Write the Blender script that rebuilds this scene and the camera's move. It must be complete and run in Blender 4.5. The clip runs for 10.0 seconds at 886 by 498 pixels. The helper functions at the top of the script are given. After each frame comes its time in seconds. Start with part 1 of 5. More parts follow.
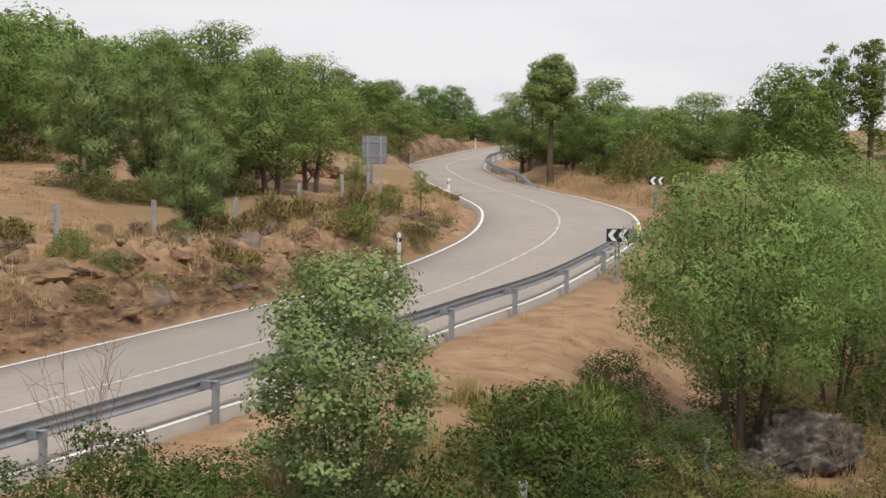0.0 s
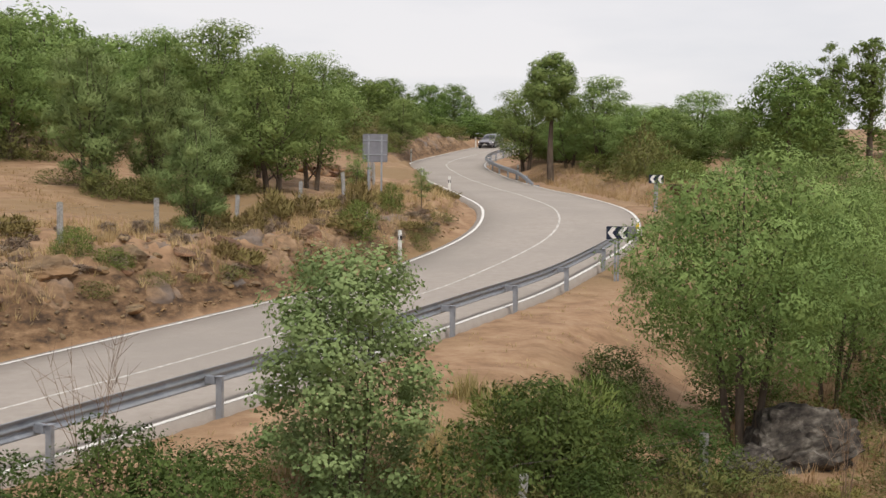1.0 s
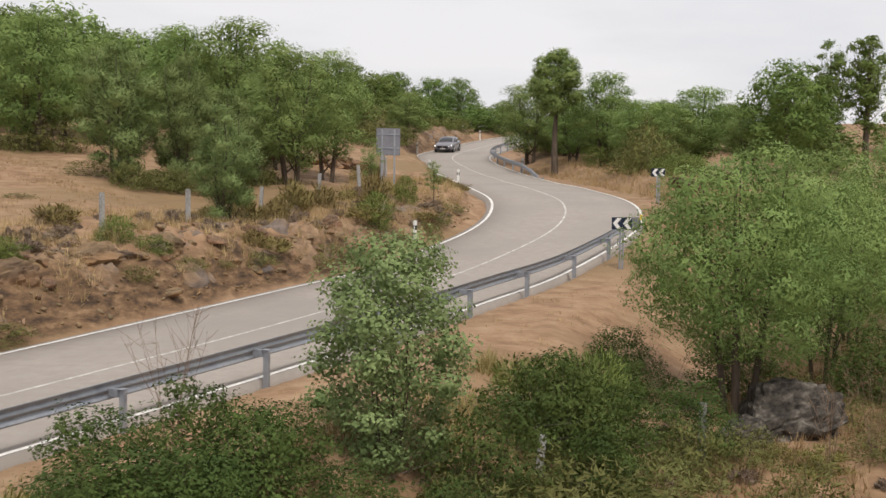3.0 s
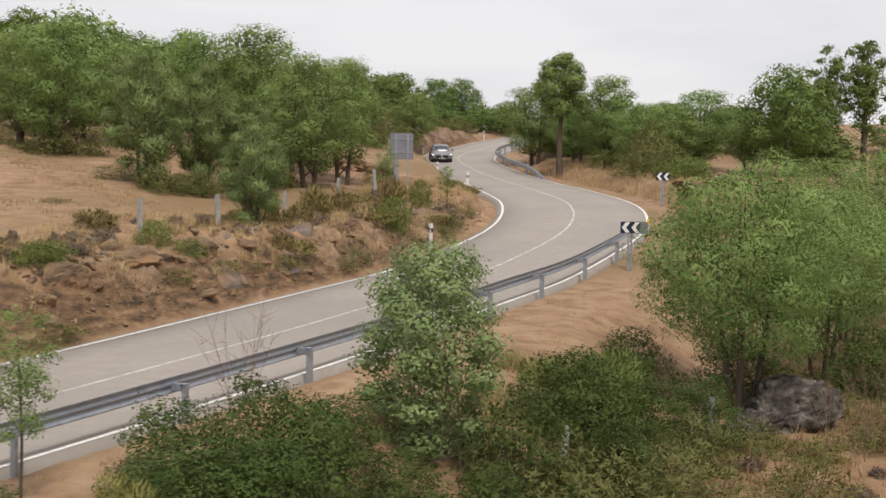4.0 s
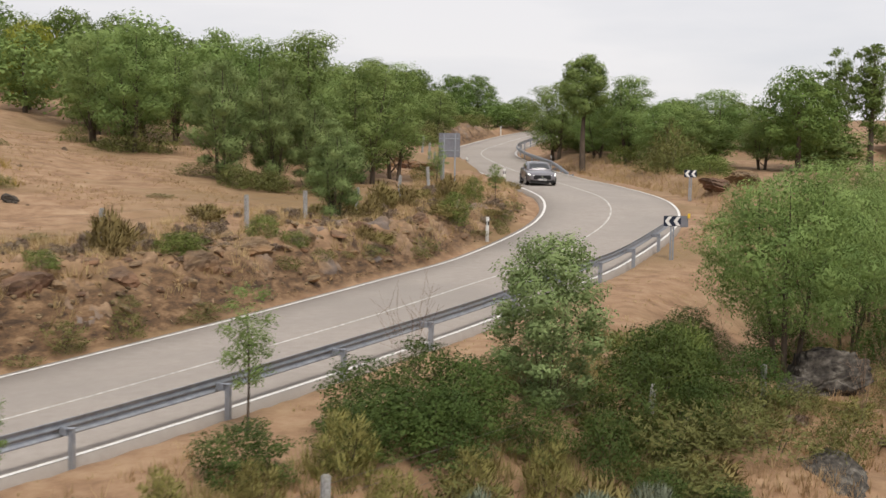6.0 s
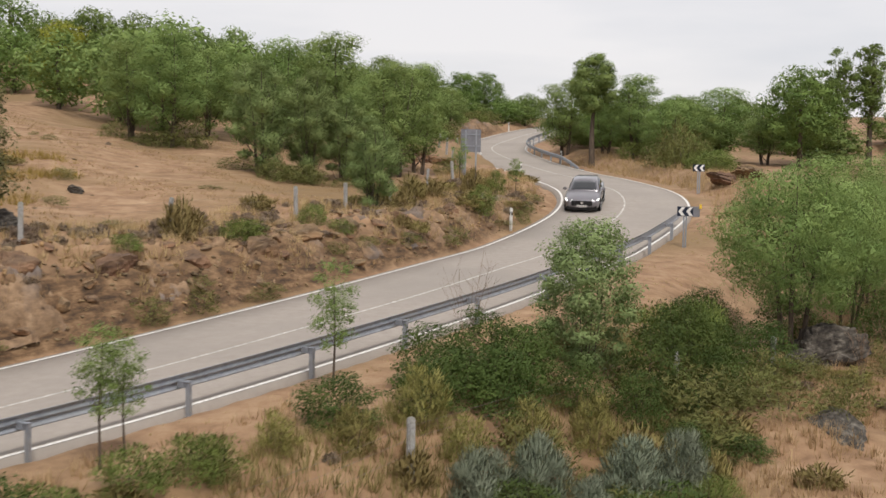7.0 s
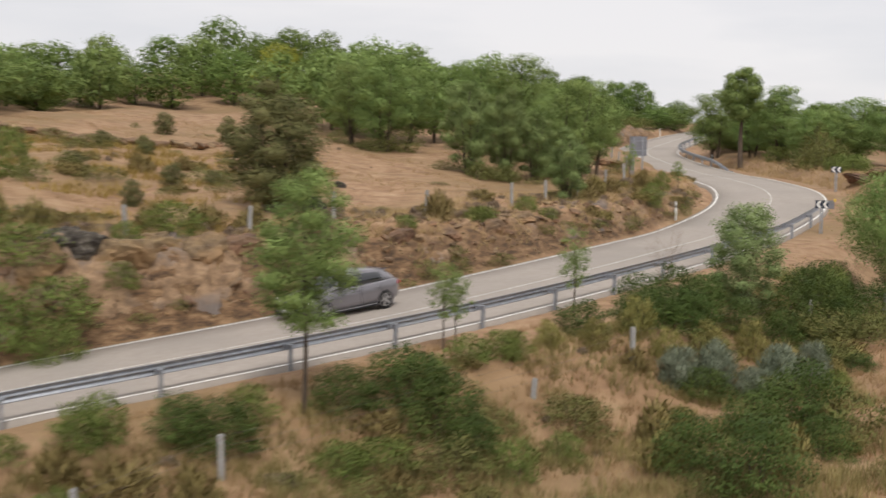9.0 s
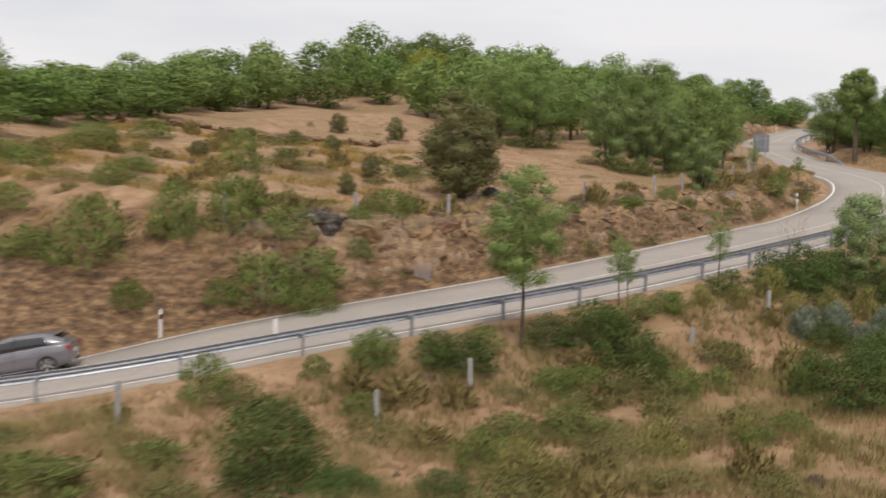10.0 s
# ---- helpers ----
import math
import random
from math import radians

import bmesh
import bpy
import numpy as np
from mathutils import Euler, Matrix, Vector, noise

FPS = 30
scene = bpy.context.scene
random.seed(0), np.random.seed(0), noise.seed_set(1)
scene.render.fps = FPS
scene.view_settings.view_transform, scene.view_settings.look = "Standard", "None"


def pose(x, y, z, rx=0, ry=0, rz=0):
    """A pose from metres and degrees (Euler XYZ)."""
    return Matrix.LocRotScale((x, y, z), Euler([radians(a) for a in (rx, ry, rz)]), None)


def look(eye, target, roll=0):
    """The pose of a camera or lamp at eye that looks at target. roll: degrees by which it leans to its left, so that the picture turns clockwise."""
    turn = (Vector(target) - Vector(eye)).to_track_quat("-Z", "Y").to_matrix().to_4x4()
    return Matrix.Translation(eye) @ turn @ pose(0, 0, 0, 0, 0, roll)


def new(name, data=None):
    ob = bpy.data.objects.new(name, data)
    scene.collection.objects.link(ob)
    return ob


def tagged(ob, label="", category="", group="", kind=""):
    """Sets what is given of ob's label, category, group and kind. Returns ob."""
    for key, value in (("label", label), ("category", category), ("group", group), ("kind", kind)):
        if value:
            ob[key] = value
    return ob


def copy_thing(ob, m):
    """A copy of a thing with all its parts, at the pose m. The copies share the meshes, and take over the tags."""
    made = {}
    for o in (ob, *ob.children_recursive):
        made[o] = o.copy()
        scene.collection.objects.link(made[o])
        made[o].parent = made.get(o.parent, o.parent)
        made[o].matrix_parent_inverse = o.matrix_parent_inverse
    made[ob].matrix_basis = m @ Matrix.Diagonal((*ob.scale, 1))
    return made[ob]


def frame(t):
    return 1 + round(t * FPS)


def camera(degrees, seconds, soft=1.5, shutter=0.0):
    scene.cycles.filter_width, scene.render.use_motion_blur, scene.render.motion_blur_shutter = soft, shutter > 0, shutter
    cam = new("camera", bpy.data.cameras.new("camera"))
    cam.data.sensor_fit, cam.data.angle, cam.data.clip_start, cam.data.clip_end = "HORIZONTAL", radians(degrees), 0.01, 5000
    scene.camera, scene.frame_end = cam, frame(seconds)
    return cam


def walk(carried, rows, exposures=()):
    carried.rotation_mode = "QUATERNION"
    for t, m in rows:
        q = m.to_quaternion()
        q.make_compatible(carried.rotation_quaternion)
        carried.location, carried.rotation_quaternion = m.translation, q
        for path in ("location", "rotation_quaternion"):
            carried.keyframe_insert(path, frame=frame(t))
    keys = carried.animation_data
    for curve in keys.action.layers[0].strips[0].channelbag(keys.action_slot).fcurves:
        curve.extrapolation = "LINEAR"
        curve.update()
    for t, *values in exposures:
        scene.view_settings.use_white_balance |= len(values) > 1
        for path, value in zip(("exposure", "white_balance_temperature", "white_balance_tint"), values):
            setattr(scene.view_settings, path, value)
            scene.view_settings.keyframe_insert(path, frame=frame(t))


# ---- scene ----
cam = camera(38.3, 10.0, shutter=0.5)
PATH = [
    (0, (0.084, -0.022, 5.715), (0.068, 1.975, 5.598), 0.6),
    (0.5, (0.068, -0.101, 5.714), (0.052, 1.896, 5.596), 0.7),
    (1, (0.06, -0.269, 5.693), (0.044, 1.728, 5.574), 0.6),
    (1.5, (0.025, -0.519, 5.661), (0.008, 1.477, 5.541), 0.6),
    (2, (-0.055, -1.015, 5.665), (-0.072, 0.981, 5.541), 0.6),
    (2.5, (-0.22, -1.801, 5.661), (-0.237, 0.195, 5.533), 0.7),
    (4, (-1.024, -4.811, 6.055), (-1.038, -2.816, 5.919), 0.9),
    (4.5, (-1.588, -6.02, 6.204), (-1.601, -4.025, 6.066), 0.9),
    (5, (-2.219, -7.228, 6.306), (-2.23, -5.233, 6.166), 1.0),
    (5.5, (-2.898, -8.609, 6.356), (-2.907, -6.614, 6.212), 1.0),
    (7, (-4.883, -14.056, 6.297), (-4.888, -12.062, 6.141), 1.1),
    (7.5, (-5.438, -16.775, 6.23), (-5.463, -14.781, 6.074), 1.1),
    (8, (-5.912, -19.958, 6.252), (-5.977, -17.965, 6.097), 1.0),
    (8.5, (-6.424, -23.78, 6.263), (-6.562, -21.791, 6.109), 1.0),
    (9, (-7.012, -28.179, 6.317), (-7.232, -26.198, 6.162), 1.1),
    (9.5, (-7.798, -33.522, 6.43), (-8.107, -31.552, 6.271), 1.2),
    (10, (-8.419, -39.158, 6.531), (-8.801, -37.202, 6.362), 1.1),
]
walk(cam, [(t, look(eye, target, roll)) for t, eye, target, roll in PATH])

# ---------------------------------------------------------------- light
world = bpy.data.worlds.new("overcast_sky")
scene.world = world
world.use_nodes = True
wn, wl = world.node_tree.nodes, world.node_tree.links
wn.clear()
w_out = wn.new("ShaderNodeOutputWorld")
w_bg = wn.new("ShaderNodeBackground")
w_sky = wn.new("ShaderNodeTexSky")
w_sky.sky_type, w_sky.sun_disc = "NISHITA", False
w_sky.sun_elevation, w_sky.sun_rotation = radians(55), radians(200)
w_dim = wn.new("ShaderNodeVectorMath")
w_dim.operation = "SCALE"
w_dim.inputs["Scale"].default_value = 0.1
w_co = wn.new("ShaderNodeTexCoord")
w_map = wn.new("ShaderNodeMapping")
w_map.inputs["Scale"].default_value = (1.0, 1.0, 5.0)
w_noise = wn.new("ShaderNodeTexNoise")
w_noise.inputs["Scale"].default_value, w_noise.inputs["Detail"].default_value = 3.2, 5.0
w_ramp = wn.new("ShaderNodeValToRGB")
w_ramp.color_ramp.elements[0].position, w_ramp.color_ramp.elements[0].color = 0.33, (0.77, 0.765, 0.80, 1)
w_ramp.color_ramp.elements[1].position, w_ramp.color_ramp.elements[1].color = 0.60, (0.91, 0.88, 0.89, 1)
w_mix = wn.new("ShaderNodeMix")
w_mix.data_type = "RGBA"
w_mix.inputs["Factor"].default_value = 0.9
wl.new(w_co.outputs["Generated"], w_map.inputs["Vector"])
wl.new(w_map.outputs["Vector"], w_noise.inputs["Vector"])
wl.new(w_noise.outputs["Fac"], w_ramp.inputs["Fac"])
wl.new(w_sky.outputs["Color"], w_dim.inputs[0])
wl.new(w_dim.outputs["Vector"], w_mix.inputs["A"])
wl.new(w_ramp.outputs["Color"], w_mix.inputs["B"])
wl.new(w_mix.outputs["Result"], w_bg.inputs["Color"])
w_bg.inputs["Strength"].default_value = 1.0
wl.new(w_bg.outputs["Background"], w_out.inputs["Surface"])

sun = new("sun", bpy.data.lights.new("sun", "SUN"))
sun.data.energy, sun.data.angle, sun.data.color = 2.3, radians(12), (1.0, 0.95, 0.88)
sun.matrix_world = look((0, 0, 0), (-0.15, 0.55, -0.8))


# ---------------------------------------------------------------- materials
def material(name, stops, scale=4.0, detail=6.0, rough=0.9, bump=0.3, bump_scale=None, metal=0.0, big=None, rand=0.0, spec=0.3, coat=0.0, stretch=None, trans=0.0):
    """Two scales of noise over a ramp of colours, with fine relief. big: (scale, colour, low, high) lays a second, broader stain over it."""
    m = bpy.data.materials.new(name)
    m.use_nodes = True
    n, l = m.node_tree.nodes, m.node_tree.links
    b = n["Principled BSDF"]
    b.inputs["Roughness"].default_value, b.inputs["Metallic"].default_value = rough, metal
    b.inputs["Specular IOR Level"].default_value, b.inputs["Coat Weight"].default_value = spec, coat
    co = n.new("ShaderNodeTexCoord")
    vec = co.outputs["Object"]
    if stretch:
        mp = n.new("ShaderNodeMapping")
        mp.inputs["Scale"].default_value = stretch
        l.new(vec, mp.inputs["Vector"])
        vec = mp.outputs["Vector"]
    t = n.new("ShaderNodeTexNoise")
    t.inputs["Scale"].default_value, t.inputs["Detail"].default_value, t.inputs["Roughness"].default_value = scale, detail, 0.65
    l.new(vec, t.inputs["Vector"])
    r = n.new("ShaderNodeValToRGB")
    for i, (p, c) in enumerate(stops):
        e = r.color_ramp.elements[i] if i < 2 else r.color_ramp.elements.new(p)
        e.position, e.color = p, (*c, 1)
    l.new(t.outputs["Fac"], r.inputs["Fac"])
    col = r.outputs["Color"]
    if big:
        t2 = n.new("ShaderNodeTexNoise")
        t2.inputs["Scale"].default_value, t2.inputs["Detail"].default_value = big[0], 5.0
        l.new(vec, t2.inputs["Vector"])
        mr = n.new("ShaderNodeMapRange")
        mr.inputs["From Min"].default_value, mr.inputs["From Max"].default_value = big[2], big[3]
        l.new(t2.outputs["Fac"], mr.inputs["Value"])
        mx = n.new("ShaderNodeMix")
        mx.data_type = "RGBA"
        l.new(mr.outputs["Result"], mx.inputs["Factor"])
        l.new(col, mx.inputs["A"])
        mx.inputs["B"].default_value = (*big[1], 1)
        col = mx.outputs["Result"]
    if rand:
        g, oi = n.new("ShaderNodeNewGeometry"), n.new("ShaderNodeObjectInfo")
        ad = n.new("ShaderNodeMath")
        ad.operation = "ADD"
        l.new(g.outputs["Random Per Island"], ad.inputs[0])
        l.new(oi.outputs["Random"], ad.inputs[1])
        mr = n.new("ShaderNodeMapRange")
        mr.inputs["From Max"].default_value = 2.0
        mr.inputs["To Min"].default_value, mr.inputs["To Max"].default_value = 1 - rand, 1 + rand
        l.new(ad.outputs["Value"], mr.inputs["Value"])
        hs = n.new("ShaderNodeHueSaturation")
        l.new(mr.outputs["Result"], hs.inputs["Value"])
        mh = n.new("ShaderNodeMapRange")
        mh.inputs["To Min"].default_value, mh.inputs["To Max"].default_value = 0.5 - rand * 0.05, 0.5 + rand * 0.05
        l.new(oi.outputs["Random"], mh.inputs["Value"])
        l.new(mh.outputs["Result"], hs.inputs["Hue"])
        l.new(col, hs.inputs["Color"])
        col = hs.outputs["Color"]
    l.new(col, b.inputs["Base Color"])
    if bump:
        t3 = n.new("ShaderNodeTexNoise")
        t3.inputs["Scale"].default_value, t3.inputs["Detail"].default_value = bump_scale or scale * 6, 6.0
        l.new(vec, t3.inputs["Vector"])
        bp = n.new("ShaderNodeBump")
        bp.inputs["Strength"].default_value, bp.inputs["Distance"].default_value = bump, 0.02
        l.new(t3.outputs["Fac"], bp.inputs["Height"])
        l.new(bp.outputs["Normal"], b.inputs["Normal"])
    if trans:
        tr, ms, out = n.new("ShaderNodeBsdfTranslucent"), n.new("ShaderNodeMixShader"), n["Material Output"]
        l.new(col, tr.inputs["Color"])
        ms.inputs["Fac"].default_value = trans
        l.new(b.outputs["BSDF"], ms.inputs[1])
        l.new(tr.outputs["BSDF"], ms.inputs[2])
        l.new(ms.outputs["Shader"], out.inputs["Surface"])
    return m


def leaf(name, dark, light, rand=0.18):
    return material(name, [(0.3, dark), (0.7, light)], scale=0.9, detail=3, rough=0.68, bump=0, rand=rand, spec=0.16, trans=0.24)


def ground_material():
    """Pale soil with straw, red earth and stain patches; bare layered rock where the ground is steep."""
    m = material("dry_meadow_soil", [(0.3, (0.185, 0.105, 0.058)), (0.5, (0.315, 0.195, 0.112)), (0.72, (0.43, 0.295, 0.18))], scale=1.1, detail=10, bump=0.8, bump_scale=7, big=(0.13, (0.25, 0.165, 0.085), 0.46, 0.64))
    n, l = m.node_tree.nodes, m.node_tree.links
    b = n["Principled BSDF"]
    soil = b.inputs["Base Color"].links[0].from_socket
    co, mp, t, r = n.new("ShaderNodeTexCoord"), n.new("ShaderNodeMapping"), n.new("ShaderNodeTexNoise"), n.new("ShaderNodeValToRGB")
    mp.inputs["Scale"].default_value = (1.0, 1.0, 3.0)
    t.inputs["Scale"].default_value, t.inputs["Detail"].default_value, t.inputs["Roughness"].default_value = 1.6, 11.0, 0.70
    r.color_ramp.elements.new(0.5)
    for e, (p, c) in zip(r.color_ramp.elements, ((0.38, (0.060, 0.038, 0.024, 1)), (0.52, (0.165, 0.098, 0.052, 1)), (0.68, (0.32, 0.205, 0.115, 1)))):
        e.position, e.color = p, c
    l.new(co.outputs["Object"], mp.inputs["Vector"])
    l.new(mp.outputs["Vector"], t.inputs["Vector"])
    l.new(t.outputs["Fac"], r.inputs["Fac"])
    g, sp, mr, mx = n.new("ShaderNodeNewGeometry"), n.new("ShaderNodeSeparateXYZ"), n.new("ShaderNodeMapRange"), n.new("ShaderNodeMix")
    l.new(g.outputs["Normal"], sp.inputs["Vector"])
    l.new(sp.outputs["Z"], mr.inputs["Value"])
    mr.inputs["From Min"].default_value, mr.inputs["From Max"].default_value = 0.90, 0.74
    mx.data_type = "RGBA"
    l.new(mr.outputs["Result"], mx.inputs["Factor"])
    l.new(soil, mx.inputs["A"])
    l.new(r.outputs["Color"], mx.inputs["B"])
    l.new(mx.outputs["Result"], b.inputs["Base Color"])
    return m


M_GROUND = ground_material()
M_ASPHALT = material("pale_worn_asphalt", [(0.3, (0.318, 0.278, 0.243)), (0.7, (0.383, 0.339, 0.299))], scale=3, detail=10, rough=0.85, bump=0.35, bump_scale=90, big=(0.22, (0.305, 0.272, 0.240), 0.45, 0.7))
M_LINE = material("white_road_paint", [(0.35, (0.60, 0.57, 0.52)), (0.6, (0.80, 0.78, 0.74))], scale=7, detail=9, rough=0.6, bump=0.2)
M_LINE_WORN = material("worn_road_paint", [(0.40, (0.36, 0.33, 0.30)), (0.62, (0.72, 0.69, 0.64))], scale=5, detail=10, rough=0.65, bump=0.2)
M_ASH = leaf("ash_leaf", (0.120, 0.180, 0.052), (0.295, 0.380, 0.122))
M_OAK = leaf("oak_leaf", (0.092, 0.142, 0.036), (0.212, 0.285, 0.076))
M_HOLM = leaf("holm_oak_leaf", (0.095, 0.100, 0.040), (0.225, 0.212, 0.088))
M_POPLAR = leaf("poplar_leaf", (0.165, 0.245, 0.088), (0.350, 0.450, 0.190))
M_WILLOW = leaf("willow_leaf", (0.140, 0.195, 0.066), (0.285, 0.350, 0.132))
M_BROOM = leaf("broom_leaf", (0.110, 0.148, 0.036), (0.240, 0.285, 0.078))
M_BROOM_DRY = leaf("dry_broom_leaf", (0.21, 0.195, 0.055), (0.4, 0.36, 0.13))
M_SILVER = leaf("silver_shrub_leaf", (0.15, 0.178, 0.118), (0.315, 0.345, 0.25))
M_BRAMBLE = leaf("bramble_leaf", (0.046, 0.076, 0.018), (0.132, 0.178, 0.046))
M_ASH_YELLOW = leaf("yellowing_ash_leaf", (0.19, 0.20, 0.025), (0.34, 0.34, 0.06))
M_SCRUB = leaf("scrub_leaf", (0.112, 0.120, 0.036), (0.240, 0.235, 0.080))
M_HERB = leaf("dry_herb_leaf", (0.175, 0.140, 0.050), (0.345, 0.275, 0.110))
M_HEATH = leaf("dry_heath_leaf", (0.185, 0.135, 0.098), (0.390, 0.300, 0.220))
M_BARK = material("grey_brown_bark", [(0.3, (0.055, 0.040, 0.030)), (0.7, (0.150, 0.115, 0.085))], scale=6, bump=0.9, bump_scale=14, stretch=(1, 1, 0.25))


# ---------------------------------------------------------------- plan of the road and the ground
ROAD = np.array([(-60, -7.5, -5.6), (-44.61, -0.23, -3.74), (-31.71, -0.7, -2.07), (-22.38, 4.25, -0.39), (-13.93, 13.27, 0.66), (-7.02, 23.86, 1.51), (-2.75, 33.47, 1.9), (0.3, 40.6, 2.25), (3.75, 49.77, 3.19), (4.68, 57.09, 4.03), (3.76, 68.66, 4.5), (2.72, 83.0, 4.75), (0.73, 97.81, 5.45), (-0.57, 112.19, 6.46), (1.93, 126.19, 7.48), (7.0, 142.39, 8.85), (14.5, 160, 10.1), (26, 180, 11.2)])


def spline(points, n=20):
    q = np.vstack([2 * points[0] - points[1], points, 2 * points[-1] - points[-2]])
    u = np.linspace(0, 1, n, endpoint=False)[:, None]
    out = []
    for i in range(1, len(q) - 2):
        a, b, c, d = q[i - 1:i + 3]
        out.append(0.5 * (2 * b + (c - a) * u + (2 * a - 5 * b + 4 * c - d) * u**2 + (3 * b - a - 3 * c + d) * u**3))
    return np.vstack(out + [q[-2:-1]])


_dense = spline(ROAD)
_len = np.r_[0, np.cumsum(np.linalg.norm(np.diff(_dense[:, :2], axis=0), axis=1))]
STEP = 0.5
S_AXIS = np.arange(0, _len[-1], STEP)
AXIS = np.stack([np.interp(S_AXIS, _len, _dense[:, i]) for i in range(3)], 1)
_way = np.gradient(AXIS[:, :2], axis=0)
_way /= np.linalg.norm(_way, axis=1)[:, None]
SIDE = np.stack([_way[:, 1], -_way[:, 0]], 1)          # to the right of one who walks up the road
HALF = 3.31                                             # from the middle to an edge line


def road_at(s, off=0.0, up=0.0):
    """A place on the road: metres along it, to its right and above it."""
    p = [np.interp(s, S_AXIS, AXIS[:, i]) for i in range(3)]
    n = [np.interp(s, S_AXIS, SIDE[:, i]) for i in range(2)]
    return np.array([p[0] + off * n[0], p[1] + off * n[1], p[2] + up])


def road_yaw(s):
    a, b = road_at(s - 1), road_at(s + 1)
    return math.atan2(b[1] - a[1], b[0] - a[0])


def road_off(x, y):
    """Signed distance from the road's axis (right of it: plus), its height there and the metres along it."""
    x, y = np.atleast_1d(np.asarray(x, float)), np.atleast_1d(np.asarray(y, float))
    d, z, s = np.empty(len(x)), np.empty(len(x)), np.empty(len(x))
    A, T = AXIS[::2, :2].astype(np.float32), AXIS[::2, 2]
    N, SS, W = SIDE[::2], S_AXIS[::2], _way[::2]
    for i in range(0, len(x), 20000):
        p = np.stack([x[i:i + 20000], y[i:i + 20000]], 1)
        k = ((p[:, None, :].astype(np.float32) - A[None]) ** 2).sum(2).argmin(1)
        rel = p - A[k]
        along = (rel * W[k]).sum(1).clip(-0.6, 0.6)
        lat = (rel * N[k]).sum(1)
        s[i:i + 20000] = SS[k] + along
        z[i:i + 20000] = np.interp(SS[k] + along, S_AXIS, AXIS[:, 2])
        far = np.linalg.norm(rel, axis=1)
        d[i:i + 20000] = np.where(np.abs(lat) < far * 0.75, np.sign(lat) * far, lat)
    return d, z, s


def waves(x, y, size, seed):
    """Smooth, seeded unevenness between about -1 and 1."""
    r = np.random.RandomState(seed)
    v = 0
    for i in range(7):
        a, k, p = r.uniform(0, 6.283), r.uniform(0.6, 1.7) / size, r.uniform(0, 6.283)
        v = v + np.sin((x * math.cos(a) + y * math.sin(a)) * k * 6.283 + p)
    return v / 3.5


def ease(q):
    q = np.clip(q, 0, 1)
    return q * q * (3 - 2 * q)


def ground_z(x, y):
    x, y = np.atleast_1d(np.asarray(x, float)), np.atleast_1d(np.asarray(y, float))
    d, zr, s = road_off(x, y)
    # the hill to the left of the road and the hollow to its right
    hill = 3.7 - 0.091 * (np.maximum(x, -75) + 9) + 0.0668 * (np.minimum(y, 130) - 39)
    hill = np.where(hill > 8.6, 8.6 + 0.45 * (hill - 8.6), hill)
    hill = hill + 0.25 * waves(x, y, 14, 3) + 0.9 * ease((y - 70) / 60) * waves(x, y, 50, 5) + 2.2 * ease((y - 78) / 40) * ease((-x - 2) / 20) + 2.1 * np.exp(-(((x + 46) / 20) ** 2) - ((y - 114) / 20) ** 2)
    hill = np.maximum(hill, zr + 0.5 + 2.5 * np.exp(-(((s - 160) / 17) ** 2)))
    low = -0.4 + 0.055 * (np.minimum(y, 120) - 19) + 0.02 * np.maximum(x, 0).clip(0, 60)
    low = low + 0.35 * waves(x, y, 9, 7)
    low = np.minimum(low, zr - 0.1)
    low = low + ease((y - 47) / 13) * np.maximum(zr + 0.7 - low, 0)
    far = ease((np.hypot(x, y - 40) - 130) / 250)
    bankh = hill - zr
    steep = np.exp(-(((s - 49) / 9.0) ** 4))               # the rock cut
    u = (-d - 4.05) / np.clip((1.25 - 0.45 * steep) * bankh, 1.8, 9.5)
    left = zr - 0.1 + (bankh + 0.1) * (1 - (1 - np.clip(u, 0, 1)) ** 2)
    rugged = np.clip(u, 0, 1) * np.clip(1.6 - u, 0, 1)
    left = left + rugged * (0.26 * waves(x, y, 1.9, 11) + 0.20 * waves(x, y, 0.75, 12) + 0.16 * np.round(1.5 * waves(x + 2 * y, y, 1.3, 13)) / 1.5)
    drop = zr - low
    berm = 5.4 + 1.6 * np.exp(-((s - 62) / 11.0) ** 2)
    w = (d - berm) / np.clip(2.6 * np.abs(drop), 2.0, 12.0)
    right = zr - 0.06 - (drop - 0.06) * ease(w)
    z = np.where(d < 0, left, right)
    z = z + 0.05 * waves(x, y, 2.3, 21) * ease((np.abs(d) - 4.5) / 2)
    z = z * (1 - far) + far * (6.0 + 3.0 * waves(x, y, 300, 31))
    under = ease((3.86 - np.abs(d)) / 0.42)
    return np.where(under > 0, (zr - 0.04) * (1 - under) + (zr - 0.3) * under, z)


def gz(x, y):
    return float(ground_z(x, y)[0])


# ---------------------------------------------------------------- mesh helpers
def mesh_of(name, verts, faces, mat, smooth=False):
    me = bpy.data.meshes.new(name)
    verts = np.asarray(verts, np.float32)
    if isinstance(faces, np.ndarray):
        k = faces.shape[1]
        me.vertices.add(len(verts))
        me.vertices.foreach_set("co", verts.ravel())
        me.loops.add(faces.size)
        me.loops.foreach_set("vertex_index", faces.astype(np.int32).ravel())
        me.polygons.add(len(faces))
        me.polygons.foreach_set("loop_start", np.arange(0, faces.size, k, dtype=np.int32))
        me.polygons.foreach_set("loop_total", np.full(len(faces), k, np.int32))
        me.update(calc_edges=True)
    else:
        me.from_pydata([tuple(map(float, v)) for v in verts], [], faces)
        me.update()
    me.materials.append(mat)
    if smooth:
        me.polygons.foreach_set("use_smooth", np.ones(len(me.polygons), bool))
    return me


